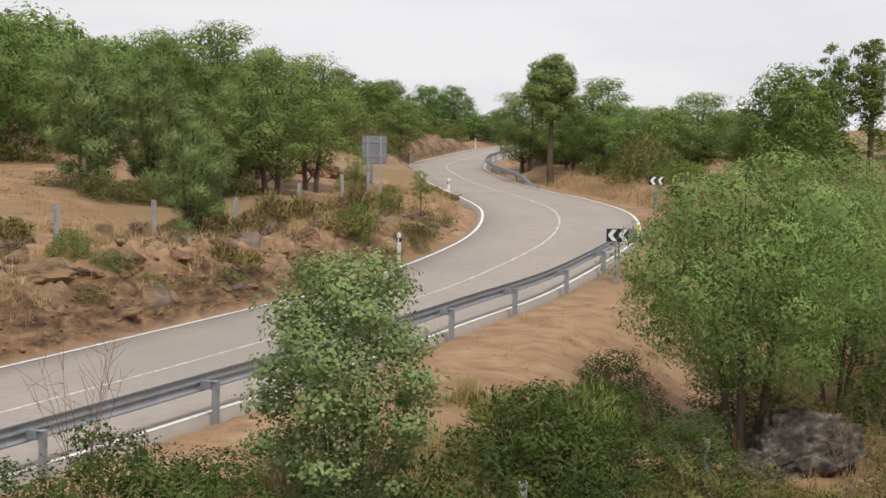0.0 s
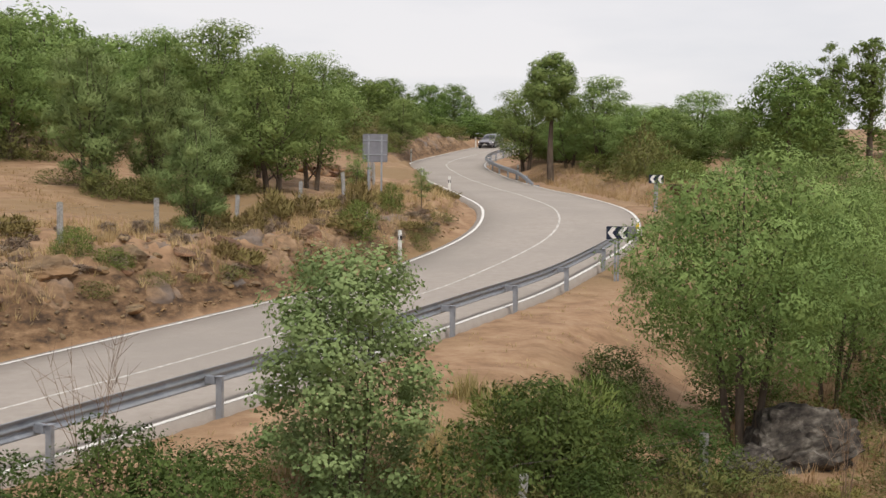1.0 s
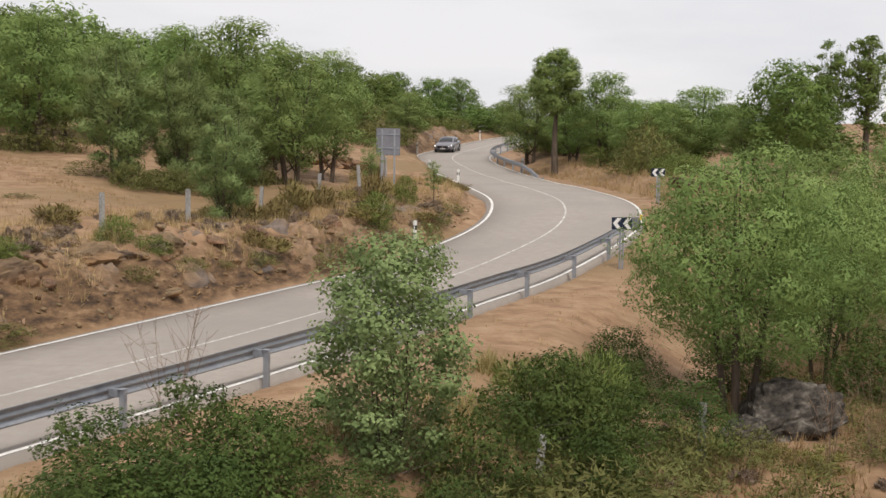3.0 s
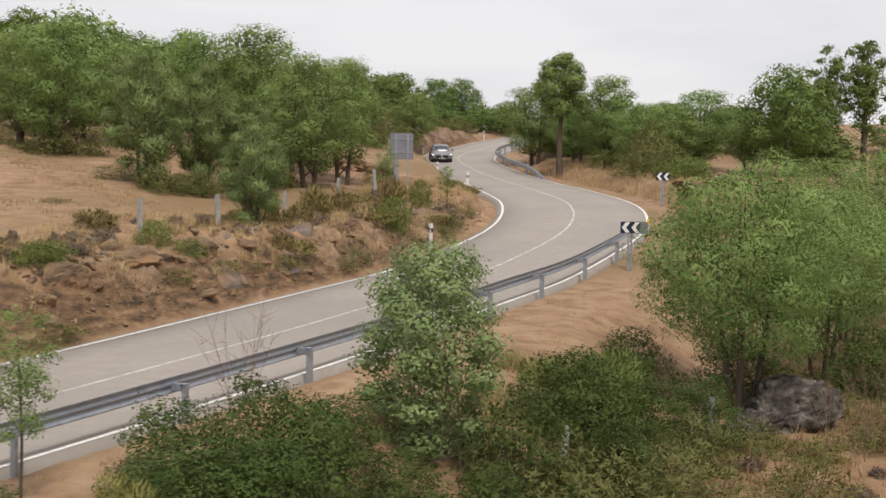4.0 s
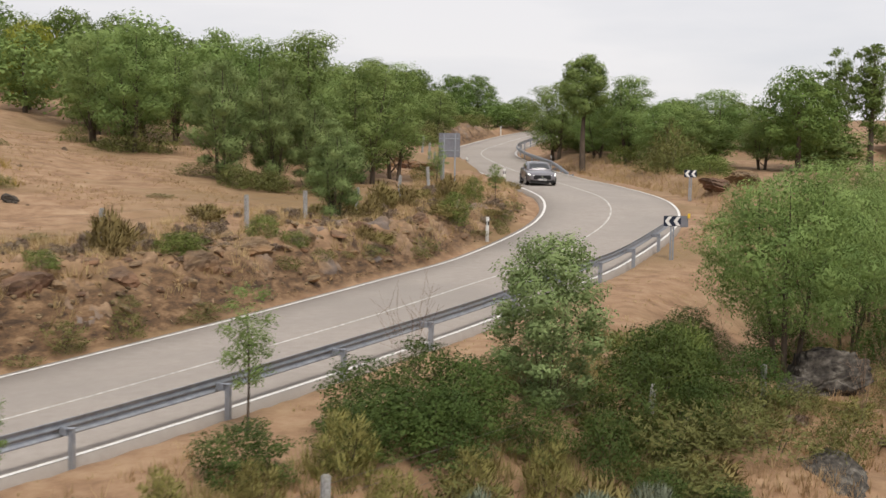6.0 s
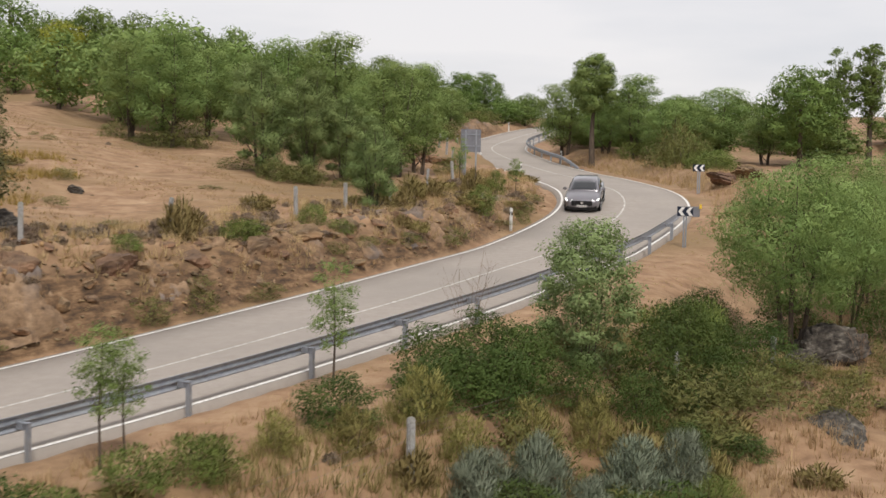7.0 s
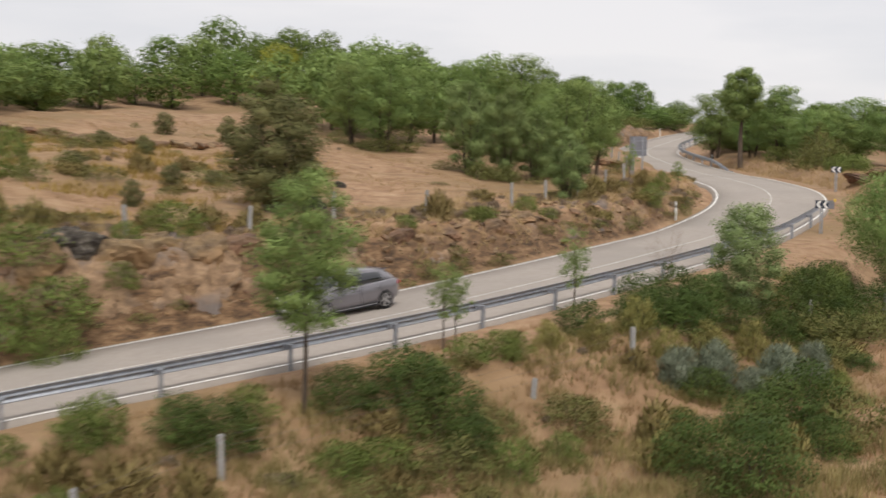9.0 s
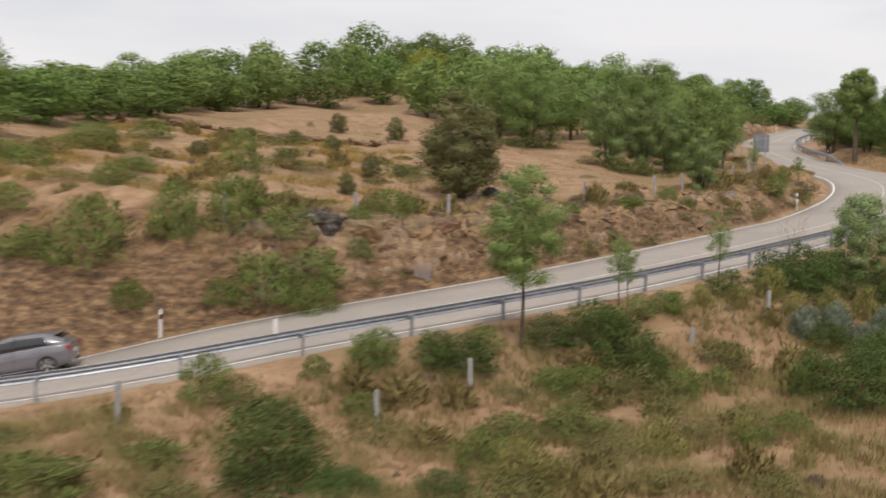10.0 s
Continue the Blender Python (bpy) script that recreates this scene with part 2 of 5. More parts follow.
def piece(name, me, parent=None, label=""):
    ob = new(name, me)
    if parent:
        ob.parent = parent
    return tagged(ob, label) if label else ob


def part(name, bm, mat, parent=None, label="", smooth=False):
    me = bpy.data.meshes.new(name)
    bm.normal_update()
    bm.to_mesh(me)
    bm.free()
    me.materials.append(mat)
    if smooth:
        me.polygons.foreach_set("use_smooth", np.ones(len(me.polygons), bool))
    return piece(name, me, parent, label)


def empty(name, m=None):
    ob = new(name)
    ob.empty_display_size = 0.2
    if m is not None:
        ob.matrix_basis = m
    return ob


def box(bm, size, at=(0, 0, 0), bevel=0.0, turn=None):
    r = bmesh.ops.create_cube(bm, size=1.0)["verts"]
    bmesh.ops.scale(bm, vec=size, verts=r)
    if bevel:
        es = list({e for v in r for e in v.link_edges})
        r = list({v for f in bmesh.ops.bevel(bm, geom=es, offset=bevel, segments=2, affect="EDGES")["faces"] for v in f.verts} | {v for v in r if v.is_valid})
    if turn is not None:
        bmesh.ops.transform(bm, matrix=turn, verts=r)
    bmesh.ops.translate(bm, vec=at, verts=r)
    return r


def tube(points, radii, sides=7):
    """Vertices and quads of a tapering tube along points."""
    points = np.asarray(points, float)
    V, F = [], []
    ways = np.gradient(points, axis=0)
    for i, (p, r) in enumerate(zip(points, radii)):
        w = Vector(ways[i]).normalized()
        a = w.orthogonal().normalized() if i == 0 else (a - w * a.dot(w)).normalized()
        b = w.cross(a)
        for k in range(sides):
            t = 2 * math.pi * k / sides
            V.append(p + r * (math.cos(t) * np.array(a) + math.sin(t) * np.array(b)))
    for i in range(len(points) - 1):
        for k in range(sides):
            F.append((i * sides + k, i * sides + (k + 1) % sides, (i + 1) * sides + (k + 1) % sides, (i + 1) * sides + k))
    return np.array(V), np.array(F)


def tubes(lines, sides=6):
    V, F, n = [], [], 0
    for pts, rad in lines:
        v, f = tube(pts, rad, sides)
        V.append(v)
        F.append(f + n)
        n += len(v)
    return np.vstack(V), np.vstack(F)


# ---------------------------------------------------------------- setting: ground and road
def graded(lo, hi, step, out_lo, out_hi, grow=1.16):
    mid = list(np.arange(lo, hi, step))
    a, d = [], step
    p = lo
    while p > out_lo:
        d *= grow
        p -= d
        a.append(p)
    b, d = [], step
    p = mid[-1]
    while p < out_hi:
        d *= grow
        p += d
        b.append(p)
    return np.array(a[::-1] + mid + b)


def build_ground():
    xs = graded(-44, 11, 0.33, -3500, 3500, 1.13)
    ys = graded(-8, 66, 0.31, -3500, 66, 1.13)
    ys = np.r_[ys[ys < 66], graded(66, 152, 1.0, 65, 4500, 1.13)[1:]]
    X, Y = np.meshgrid(xs, ys)
    Z = ground_z(X.ravel(), Y.ravel())
    nx, ny = len(xs), len(ys)
    i = np.arange(nx * ny).reshape(ny, nx)
    F = np.stack([i[:-1, :-1], i[:-1, 1:], i[1:, 1:], i[1:, :-1]], -1).reshape(-1, 4)
    g = piece("ground", mesh_of("ground", np.stack([X.ravel(), Y.ravel(), Z], 1), F, M_GROUND, True))
    return tagged(g, "dry reddish meadow soil with straw and scrub", "ground", kind="structure")


def ribbon(name, offs, ups, mat, s0, s1, step=0.5, smooth=False):
    ss = np.arange(s0, s1, step)
    rows = [[road_at(s, o, u) for o, u in zip(offs, ups)] for s in ss]
    k = len(offs)
    V = np.array(rows).reshape(-1, 3)
    i = np.arange(len(V)).reshape(-1, k)
    F = np.stack([i[:-1, :-1], i[:-1, 1:], i[1:, 1:], i[1:, :-1]], -1).reshape(-1, 4)
    return mesh_of(name, V, F, mat, smooth)


S_END = S_AXIS[-1] - 1
ground = build_ground()
road = tagged(piece("road", ribbon("road", (-3.62, -3.54, -2, 0, 2, 3.41, 3.47), (-0.3, -0.01, 0, 0.01, 0, -0.01, -0.3), M_ASPHALT, 1, S_END)), "pale worn asphalt of a two-lane mountain road", "road", kind="structure")
for off in (-HALF, HALF):
    piece("edge_line", ribbon("edge_line", (off - 0.06, off + 0.06), (0.005 - 0.002, 0.005 - 0.002), M_LINE, 1, S_END), road, "solid white edge line")
piece("centre_line", ribbon("centre_line", (-0.042, 0.042), (0.0135, 0.0135), M_LINE_WORN, 1, S_END), road, "solid white centre line")


# ---------------------------------------------------------------- plants
def ball(rng, n):
    v = rng.normal(size=(n, 3))
    return v / np.linalg.norm(v, axis=1)[:, None]


def lump(p, seed):
    """Smooth seeded lumps in space, about -1 to 1."""
    r = np.random.RandomState(seed)
    v = 0
    for i in range(6):
        k = ball(r, 1)[0] * r.uniform(0.7, 1.6)
        v = v + np.sin(p @ k + r.uniform(0, 6.283))
    return v / 3.0


def leaves(lobes, n, size, seed, slim=0.5, up=0.35, shell=0.55, spiky=0.0, rough=0.2, broad=False, calm=0.6):
    """Folded leaf blades round a set of lumpy ellipsoid clumps (x, y, z, rx, ry, rz); few where clumps overlap."""
    rng = np.random.RandomState(seed)
    lobes = np.asarray(lobes, float)
    wt = lobes[:, 3] * lobes[:, 5]
    k = rng.choice(len(lobes), 3 * n, p=wt / wt.sum())
    d = ball(rng, 3 * n)
    rad = shell + (1.06 - shell) * rng.uniform(0, 1, 3 * n) ** 0.6
    rad *= 1 + rough * lump(d * 3.2 + k[:, None] * 5.1, seed) + rough * 0.7 * lump(d * 8.0 + k[:, None] * 3.3, seed + 5)
    c = lobes[k, :3] + d * lobes[k, 3:] * rad[:, None]
    deep = np.full(3 * n, 9.0)
    for i, l in enumerate(lobes):
        q = np.linalg.norm((c - l[:3]) / l[3:], axis=1)
        deep = np.where(k == i, deep, np.minimum(deep, q))
    ok = ((deep > 0.8) | (rng.uniform(0, 1, 3 * n) < 0.12)) & (c[:, 2] > 0.0)
    c, d = c[ok][:n], d[ok][:n]
    n = len(c)
    nrm = d * 0.85 + ball(rng, n) * 0.6 + [0, 0, up]
    nrm /= np.linalg.norm(nrm, axis=1)[:, None]
    along = np.cross(nrm, ball(rng, n))
    if spiky:
        along = along * (1 - spiky) + spiky * (d * [1, 1, 0.6] + [0, 0, 1.0] + 0.35 * ball(rng, n))
    along /= np.linalg.norm(along, axis=1)[:, None] + 1e-9
    side = np.cross(nrm, along)
    side /= np.linalg.norm(side, axis=1)[:, None] + 1e-9
    ln = (size * rng.uniform(0.65, 1.35, n))[:, None]
    w = ln * slim * 0.5
    soft = calm * d + (1.05 - calm) * nrm + [0, 0, 0.12]
    soft /= np.linalg.norm(soft, axis=1)[:, None] + 1e-9
    if broad:
        V = np.stack([c - along * ln * 0.5, c - side * w - nrm * w * 0.3, c + along * ln * 0.5, c + side * w - nrm * w * 0.3], 1).reshape(-1, 3)
        F = np.arange(4 * n).reshape(-1, 4)
    else:
        V = np.stack([c - along * ln * 0.5 - side * w, c + along * ln * 0.5 + nrm * w * 0.2, c - along * ln * 0.5 + side * w], 1).reshape(-1, 3)
        F = np.arange(3 * n).reshape(-1, 3)
    face = np.cross(V[F[:, 1]] - V[F[:, 0]], V[F[:, 2]] - V[F[:, 0]])
    back = (face * soft).sum(1) < 0
    F[back] = F[back][:, ::-1]
    return V, F, np.repeat(soft, F.shape[1], 0)


def crown_lobes(rng, H, W, bottom, count, lobe=0.2, top=1.0, heart=0.33):
    """A full egg-shaped heart with clumps spread evenly round it, ragged at the edge."""
    ch, mid = H * top - bottom, (H * top + bottom) / 2
    out = [(0, 0, mid, W * heart, W * heart, ch * heart * 1.1)]
    for i in range(count):
        z = 1 - 2 * (i + 0.5) / count
        a = 2.39996 * i + rng.uniform(-0.4, 0.4)
        h = math.sqrt(1 - z * z)
        r = W * lobe * rng.uniform(0.7, 1.3)
        q = rng.uniform(0.82, 1.08)
        wide = (W / 2 - r * 0.85) * q * (1 - 0.25 * max(0, z))
        out.append((math.cos(a) * h * wide, math.sin(a) * h * wide, mid + z * (ch / 2 - r * 0.75) * q, r, r, r * rng.uniform(0.55, 0.85)))
    return out


def tree(name, label, category, seed, H, W, bottom, count, n, size, mat, stems=1, lobe=0.2, slim=0.5, girth=0.022, spiky=0.0, shell=0.5, up=0.35, top=1.0, twigs=0, bark=None, straggle=0, limbs=9, heart=0.33, broad=False):
    rng = np.random.RandomState(seed)
    ob = tagged(empty(name), label, category)
    lobes = crown_lobes(rng, H, W, bottom, count, lobe, top, heart)
    for i in range(straggle):
        a, z = rng.uniform(0, 6.283), rng.uniform(bottom, H)
        r = W * 0.07
        lobes.append((math.cos(a) * W * 0.5, math.sin(a) * W * 0.5, z, r, r, r))
    V, F, N = leaves(lobes, n, size, seed + 1, slim, up, shell, spiky, 0.2, broad, 0.6 if H > 3.5 else 0.3)
    inner = np.array(lobes)
    inner[:, 3:] *= 0.72
    Vi, Fi, Ni = leaves(inner, n // 5 if H > 3.5 else n // 7, size * (1.9 if H > 4 else 1.3), seed + 2, max(slim, 0.35), up, 0.5, spiky, 0.2, broad)
    V, F, N = np.vstack([V, Vi]), np.vstack([F, Fi + len(V)]), np.vstack([N, Ni])
    lines = []
    for s in range(stems):
        a = 6.283 * s / stems + rng.uniform(0, 1)
        foot = np.array([math.cos(a), math.sin(a), 0]) * (0.05 * W if stems > 1 else 0)
        head = np.array([math.cos(a) * W * 0.18 * (stems > 1), math.sin(a) * W * 0.18 * (stems > 1), H * 0.86 * top])
        q = np.linspace(0, 1, 9 if limbs > 1 else 4)
        pts = foot + (head - foot) * q[:, None] + np.stack([np.sin(q * 5 + seed + s) * 0.02 * H * q, np.cos(q * 4 + seed) * 0.02 * H * q, 0 * q], 1)
        pts[0, 2] = -0.25
        r0 = H * girth / stems**0.4
        lines.append((pts, r0 * (1.15 - 1.02 * q)))
        mine = [l for i, l in enumerate(lobes) if i % stems == s][:limbs]
        for l in mine:
            z0 = max(bottom * 0.7, l[2] - 0.25 * H - rng.uniform(0, 0.1) * H)
            j = np.interp(z0, pts[:, 2], np.arange(len(q)))
            st = np.array([np.interp(j, np.arange(len(q)), pts[:, c]) for c in range(3)])
            en = np.array(l[:3])
            mid = (st + en) / 2 + [0, 0, -0.03 * H] + rng.normal(size=3) * 0.02 * W
            rr = r0 * 0.38 * (1.1 - z0 / H)
            lines.append(([st, (st * 0.6 + mid * 0.4), mid, en], [rr, rr * 0.85, rr * 0.6, rr * 0.15]))
    for i in range(twigs):
        a, z = rng.uniform(0, 6.283), rng.uniform(bottom, H * 0.9)
        st = np.array([0, 0, z * 0.8])
        en = np.array([math.cos(a) * W * 0.5, math.sin(a) * W * 0.5, z + 0.1 * H])
        lines.append(([st, (st + en) / 2, en], [0.006 * W, 0.004 * W, 0.002 * W]))
    tv, tf = tubes(lines, 5 if limbs > 4 else 4)
    piece("trunk", mesh_of("trunk", tv, tf, bark or M_BARK, True), ob)
    me = mesh_of("crown", V, F, mat, True)
    me.normals_split_custom_set_from_vertices(N.astype(np.float32))
    piece("crown", me, ob)
    return ob


PLANTS = {}
KINDS = {
    # kind: (name, label, category, variants, height, width, options)
    "ash": ("ash_tree", "leafy green ash tree on dry meadow", "tree", 4, 7.0, 4.6, dict(bottom=0.5, count=21, n=15000, size=0.108, mat=M_ASH, lobe=0.19, stems=2, slim=0.45, heart=0.29)),
    "willow": ("willow_tree", "feathery grey-green willow bushing from the ground", "tree", 3, 6.0, 3.6, dict(bottom=0.2, count=20, n=18000, size=0.118, mat=M_WILLOW, lobe=0.17, stems=4, slim=0.2, up=0.2, spiky=0.35, shell=0.45)),
    "oak": ("oak_tree", "dark green oak with an open ragged crown", "tree", 3, 7.5, 5.5, dict(bottom=0.6, count=24, n=7850, size=0.167, mat=M_OAK, lobe=0.16, shell=0.35)),
    "thin_oak": ("oak_tree", "slender dark oak with bare twigs and gaps", "tree", 2, 9.0, 3.4, dict(bottom=2.4, count=22, n=4550, size=0.167, mat=M_OAK, lobe=0.15, shell=0.2, twigs=7)),
    "tall": ("poplar_tree", "tall tree with a bare straight reddish trunk", "tree", 1, 9.6, 4.0, dict(bottom=4.3, count=26, n=12250, size=0.152, mat=M_ASH, lobe=0.18, girth=0.024)),
    "big_ash": ("ash_tree", "broad young ash with drooping feathery foliage", "tree", 3, 6.4, 5.2, dict(bottom=0.9, count=30, n=25000, size=0.082, mat=M_ASH, lobe=0.17, stems=3, slim=0.42, spiky=0.1, shell=0.6, girth=0.016, heart=0.24)),
    "poplar": ("poplar_sapling", "pale green poplar sapling with upright shoots", "tree", 1, 3.9, 2.5, dict(bottom=-0.3, count=34, n=19000, size=0.052, mat=M_POPLAR, lobe=0.15, stems=6, slim=0.8, shell=0.3, girth=0.007, broad=True)),
    "sapling": ("ash_sapling", "slim roadside sapling with a thin bare stem", "tree", 3, 3.0, 1.3, dict(bottom=0.8, count=14, n=3200, size=0.055, mat=M_ASH, lobe=0.17, slim=0.4, shell=0.1, girth=0.009)),
    "young_ash": ("ash_tree", "young ash with a thin stem beside the guardrail", "tree", 1, 6.6, 2.9, dict(bottom=1.9, count=26, n=18000, size=0.072, mat=M_ASH, lobe=0.17, slim=0.4, shell=0.35, girth=0.009)),
    "holm": ("holm_oak", "olive-brown holm oak on the meadow", "tree", 1, 5.4, 4.0, dict(bottom=-0.2, count=26, n=18000, size=0.105, mat=M_HOLM, lobe=0.19, stems=3, shell=0.4)),
    "back_tree": ("oak_tree", "dark green oak in the wood's edge", "tree", 4, 7.0, 6.0, dict(bottom=0.0, count=20, n=2300, size=0.285, mat=M_OAK, lobe=0.19, limbs=4)),
    "back_ash": ("ash_tree", "green ash in the wood's edge", "tree", 3, 7.0, 6.0, dict(bottom=0.0, count=20, n=2300, size=0.285, mat=M_ASH, lobe=0.19, limbs=4)),
    "back_yellow": ("ash_tree", "yellowing ash in the wood's edge", "tree", 1, 7.0, 6.0, dict(bottom=0.0, count=22, n=4200, size=0.24, mat=M_ASH_YELLOW, lobe=0.19, limbs=4)),
    "broom": ("broom_shrub", "rounded green broom shrub", "shrub", 4, 1.6, 1.9, dict(bottom=-0.6, count=13, n=2900, size=0.094, mat=M_BROOM, lobe=0.2, stems=5, slim=0.26, spiky=0.5, shell=0.5, girth=0.012, limbs=1)),
    "bramble": ("bramble_bush", "dense dark green bramble bush", "shrub", 4, 1.8, 2.0, dict(bottom=-0.8, count=20, n=4900, size=0.06, mat=M_BRAMBLE, lobe=0.19, stems=5, slim=0.6, shell=0.5, girth=0.010, limbs=1)),
    "dry_broom": ("dry_broom_shrub", "yellowing dry broom shrub", "shrub", 2, 1.3, 1.6, dict(bottom=-0.4, count=13, n=2900, size=0.095, mat=M_BROOM_DRY, lobe=0.19, stems=5, slim=0.15, spiky=0.65, shell=0.3, girth=0.012, limbs=1)),
    "silver": ("silver_broom_shrub", "silvery grey-green upright shrub", "shrub", 2, 1.3, 1.7, dict(bottom=-0.4, count=14, n=6500, size=0.1, mat=M_SILVER, lobe=0.2, stems=6, slim=0.14, spiky=0.75, shell=0.3, girth=0.012, limbs=1)),
    "meadow_oak": ("holm_oak_bush", "small dark holm oak bush on the meadow", "shrub", 3, 1.5, 1.6, dict(bottom=-0.4, count=14, n=2600, size=0.091, mat=M_HOLM, lobe=0.19, stems=3, limbs=1)),
    "heath": ("heath_bush", "low brown dry heath bush on the bank", "shrub", 4, 0.9, 1.3, dict(bottom=-0.4, count=10, n=1000, size=0.15, mat=M_HEATH, lobe=0.2, stems=4, slim=0.30, spiky=0.6, shell=0.3, girth=0.012, limbs=1)),
    "scrub": ("scrub_bush", "low mixed olive-green scrub bush", "shrub", 4, 1.0, 1.5, dict(bottom=-0.4, count=12, n=1050, size=0.078, mat=M_SCRUB, lobe=0.2, stems=4, slim=0.3, spiky=0.3, shell=0.4, girth=0.012, limbs=1)),
    "droop_ash": ("ash_tree", "broad ash with a leaning dark trunk and feathery drooping crown", "tree", 1, 6.8, 5.6, dict(bottom=1.1, count=38, n=38000, size=0.08, mat=M_ASH, lobe=0.17, stems=4, slim=0.42, spiky=0.1, shell=0.66, girth=0.022, heart=0.24, limbs=5, twigs=0)),
    "herb": ("herb_clump", "yellow-green dry herb clump on the slope", "shrub", 4, 0.7, 1.2, dict(bottom=-0.3, count=9, n=760, size=0.13, mat=M_HERB, lobe=0.22, stems=4, slim=0.28, spiky=0.6, shell=0.3, girth=0.010, limbs=1)),
}


def plant(kind, x, y, h, w, variant=None, label="", z=None):
    name, lab, cat, variants, H, W, opt = KINDS[kind]
    rng = random.Random(int(x * 131 + y * 977))
    v = rng.randrange(variants) if variant is None else variant % variants
    m = pose(x, y, (gz(x, y) if z is None else z) - 0.04, 0, 0, rng.uniform(0, 360)) @ Matrix.Diagonal((w / W, w / W, h / H, 1))
    key = (kind, v)
    if key in PLANTS:
        ob = copy_thing(PLANTS[key], m)
    else:
        ob = PLANTS[key] = tree(name, lab, cat, 100 * (1 + list(KINDS).index(kind)) + 7 * v, H, W, **opt)
        ob.matrix_basis = m
    ob["label"] = label or lab
    return ob


def plant_all(kind, rows, label=""):
    for r in rows:
        plant(kind, *r, label=label)


plant_all("ash", [(-21.0, 60.0, 7.3, 5.4), (-23.8, 62.5, 6.0, 4.4), (-20.4, 68.0, 7.2, 5.2), (-7.7, 54.5, 6.3, 4.2), (-6.6, 59.4, 6.8, 4.4), (-12.0, 65.2, 7.6, 5.4),
                  (-15.2, 66.3, 7.6, 5.0), (-9.6, 62.5, 6.6, 4.6), (-10.0, 58.0, 6.0, 4.0), (-5.0, 116.0, 6.0, 5.2), (6.0, 104.5, 7.0, 5.4)], "leafy green ash tree on the dry meadow")
plant_all("ash", [(10.9, 93.6, 7.1, 5.4), (12.6, 88.0, 5.4, 5.4), (17.9, 94.1, 6.8, 6.6), (15.2, 90.9, 6.0, 5.6), (9.0, 99.0, 6.4, 5.0), (20.5, 88.5, 5.4, 5.0)], "leafy green ash tree beyond the road bend")
plant_all("willow", [(-14.2, 49.8, 6.0, 4.2), (-12.0, 51.4, 6.1, 3.4), (-8.0, 39.6, 4.1, 2.8), (-10.3, 52.6, 4.6, 3.0)])
plant_all("oak", [(22.0, 84.0, 8.2, 7.0), (25.0, 92.0, 7.4, 6.0)])
plant_all("thin_oak", [(26.2, 88.6, 9.6, 3.6), (29.0, 89.1, 10.6, 4.4)])
plant("tall", 7.0, 91.5, 9.6, 4.4)
plant("droop_ash", 6.0, 25.6, 6.5, 5.3)
plant_all("big_ash", [(9.0, 29.6, 5.6, 4.4), (11.0, 37.9, 5.6, 4.6), (10.6, 32.6, 5.4, 4.4), (14.5, 41.0, 6.2, 5.4), (13.6, 35.0, 5.4, 4.6)])
plant("poplar", -1.38, 17.2, 4.1, 3.0)
plant_all("sapling", [(-7.3, 13.6, 3.1, 1.4), (-11.0, 8.4, 2.9, 1.3), (-10.7, 8.9, 2.6, 1.1)])
plant("young_ash", -13.9, 2.9, 6.5, 3.1)
plant("holm", -19.8, 23.4, 5.5, 4.5)

# the wood's edge along the top of the meadow and the trees behind it
edge = [(-54, 16, 4.2), (-51, 22, 4.4), (-49.5, 28, 4.8), (-49.5, 34, 4.9), (-48.5, 39, 4.6), (-48, 46, 4.6), (-48, 53, 4.8), (-48, 60, 5.6), (-48, 67, 6.4), (-47, 75, 7.0), (-44, 85, 7.4), (-40, 92, 7.8), (-36, 99, 7.8), (-31, 104, 8.2), (-26, 110, 8.0), (-20, 116, 7.6), (-15, 124, 7.4), (-10, 134, 7.2), (-6, 146, 7.0)]
rw = random.Random(5)
for i, (x, y, h) in enumerate(edge):
    for j in range(4):
        px, py = x - 3.7 * j + rw.uniform(-1.6, 1.6), y + 3.4 * j + rw.uniform(-2.2, 2.2)
        plant("back_tree" if rw.random() < 0.65 else "back_ash", px, py, h * rw.uniform(0.85, 1.1) * (1 + 0.05 * j), rw.uniform(5.0, 7.0))
for x, y, h, w in [(-23.4, 72.5, 9.8, 7.4), (-19.2, 73.5, 8.2, 5.8), (-28.0, 76.0, 9.2, 7.0), (-25.6, 70.0, 8.6, 6.0), (-33.5, 80.0, 8.0, 6.0), (-16.5, 78.0, 7.0, 5.6), (-12.5, 84.0, 6.8, 5.4), (-9.5, 94.0, 6.0, 5.0), (-14, 98, 6.8, 5.6), (-8.8, 104, 5.0, 4.6),
                   (-12, 108, 5.6, 5.0), (-22, 88, 7.0, 6.0), (-27, 92, 7.0, 6.0), (-18, 104, 6.4, 6.0), (-10, 118, 4.8, 5.0)]:
    plant("back_ash", x, y, h, w)
for x, y, h, w in [(-34.5, 84.0, 7.2, 5.0)]:
    plant("back_yellow", x, y, h, w)
for i in range(30):
    a = i / 29
    x = 9 + 66 * a + rw.uniform(-3, 3)
    plant("back_tree" if rw.random() < 0.5 else "back_ash", x, 106 + 13 * math.sin(i * 1.7) + rw.uniform(-5, 5) - 26 * a, rw.uniform(4.6, 6.4), rw.uniform(5.0, 6.8))
for i in range(16):
    plant("back_tree", -3 + 2.4 * i + rw.uniform(-1, 1), 152 + 9 * math.sin(i * 2.1) + rw.uniform(-4, 4), rw.uniform(4.2, 6.0), rw.uniform(4.5, 6.0), label="dark green oak on the far rise")
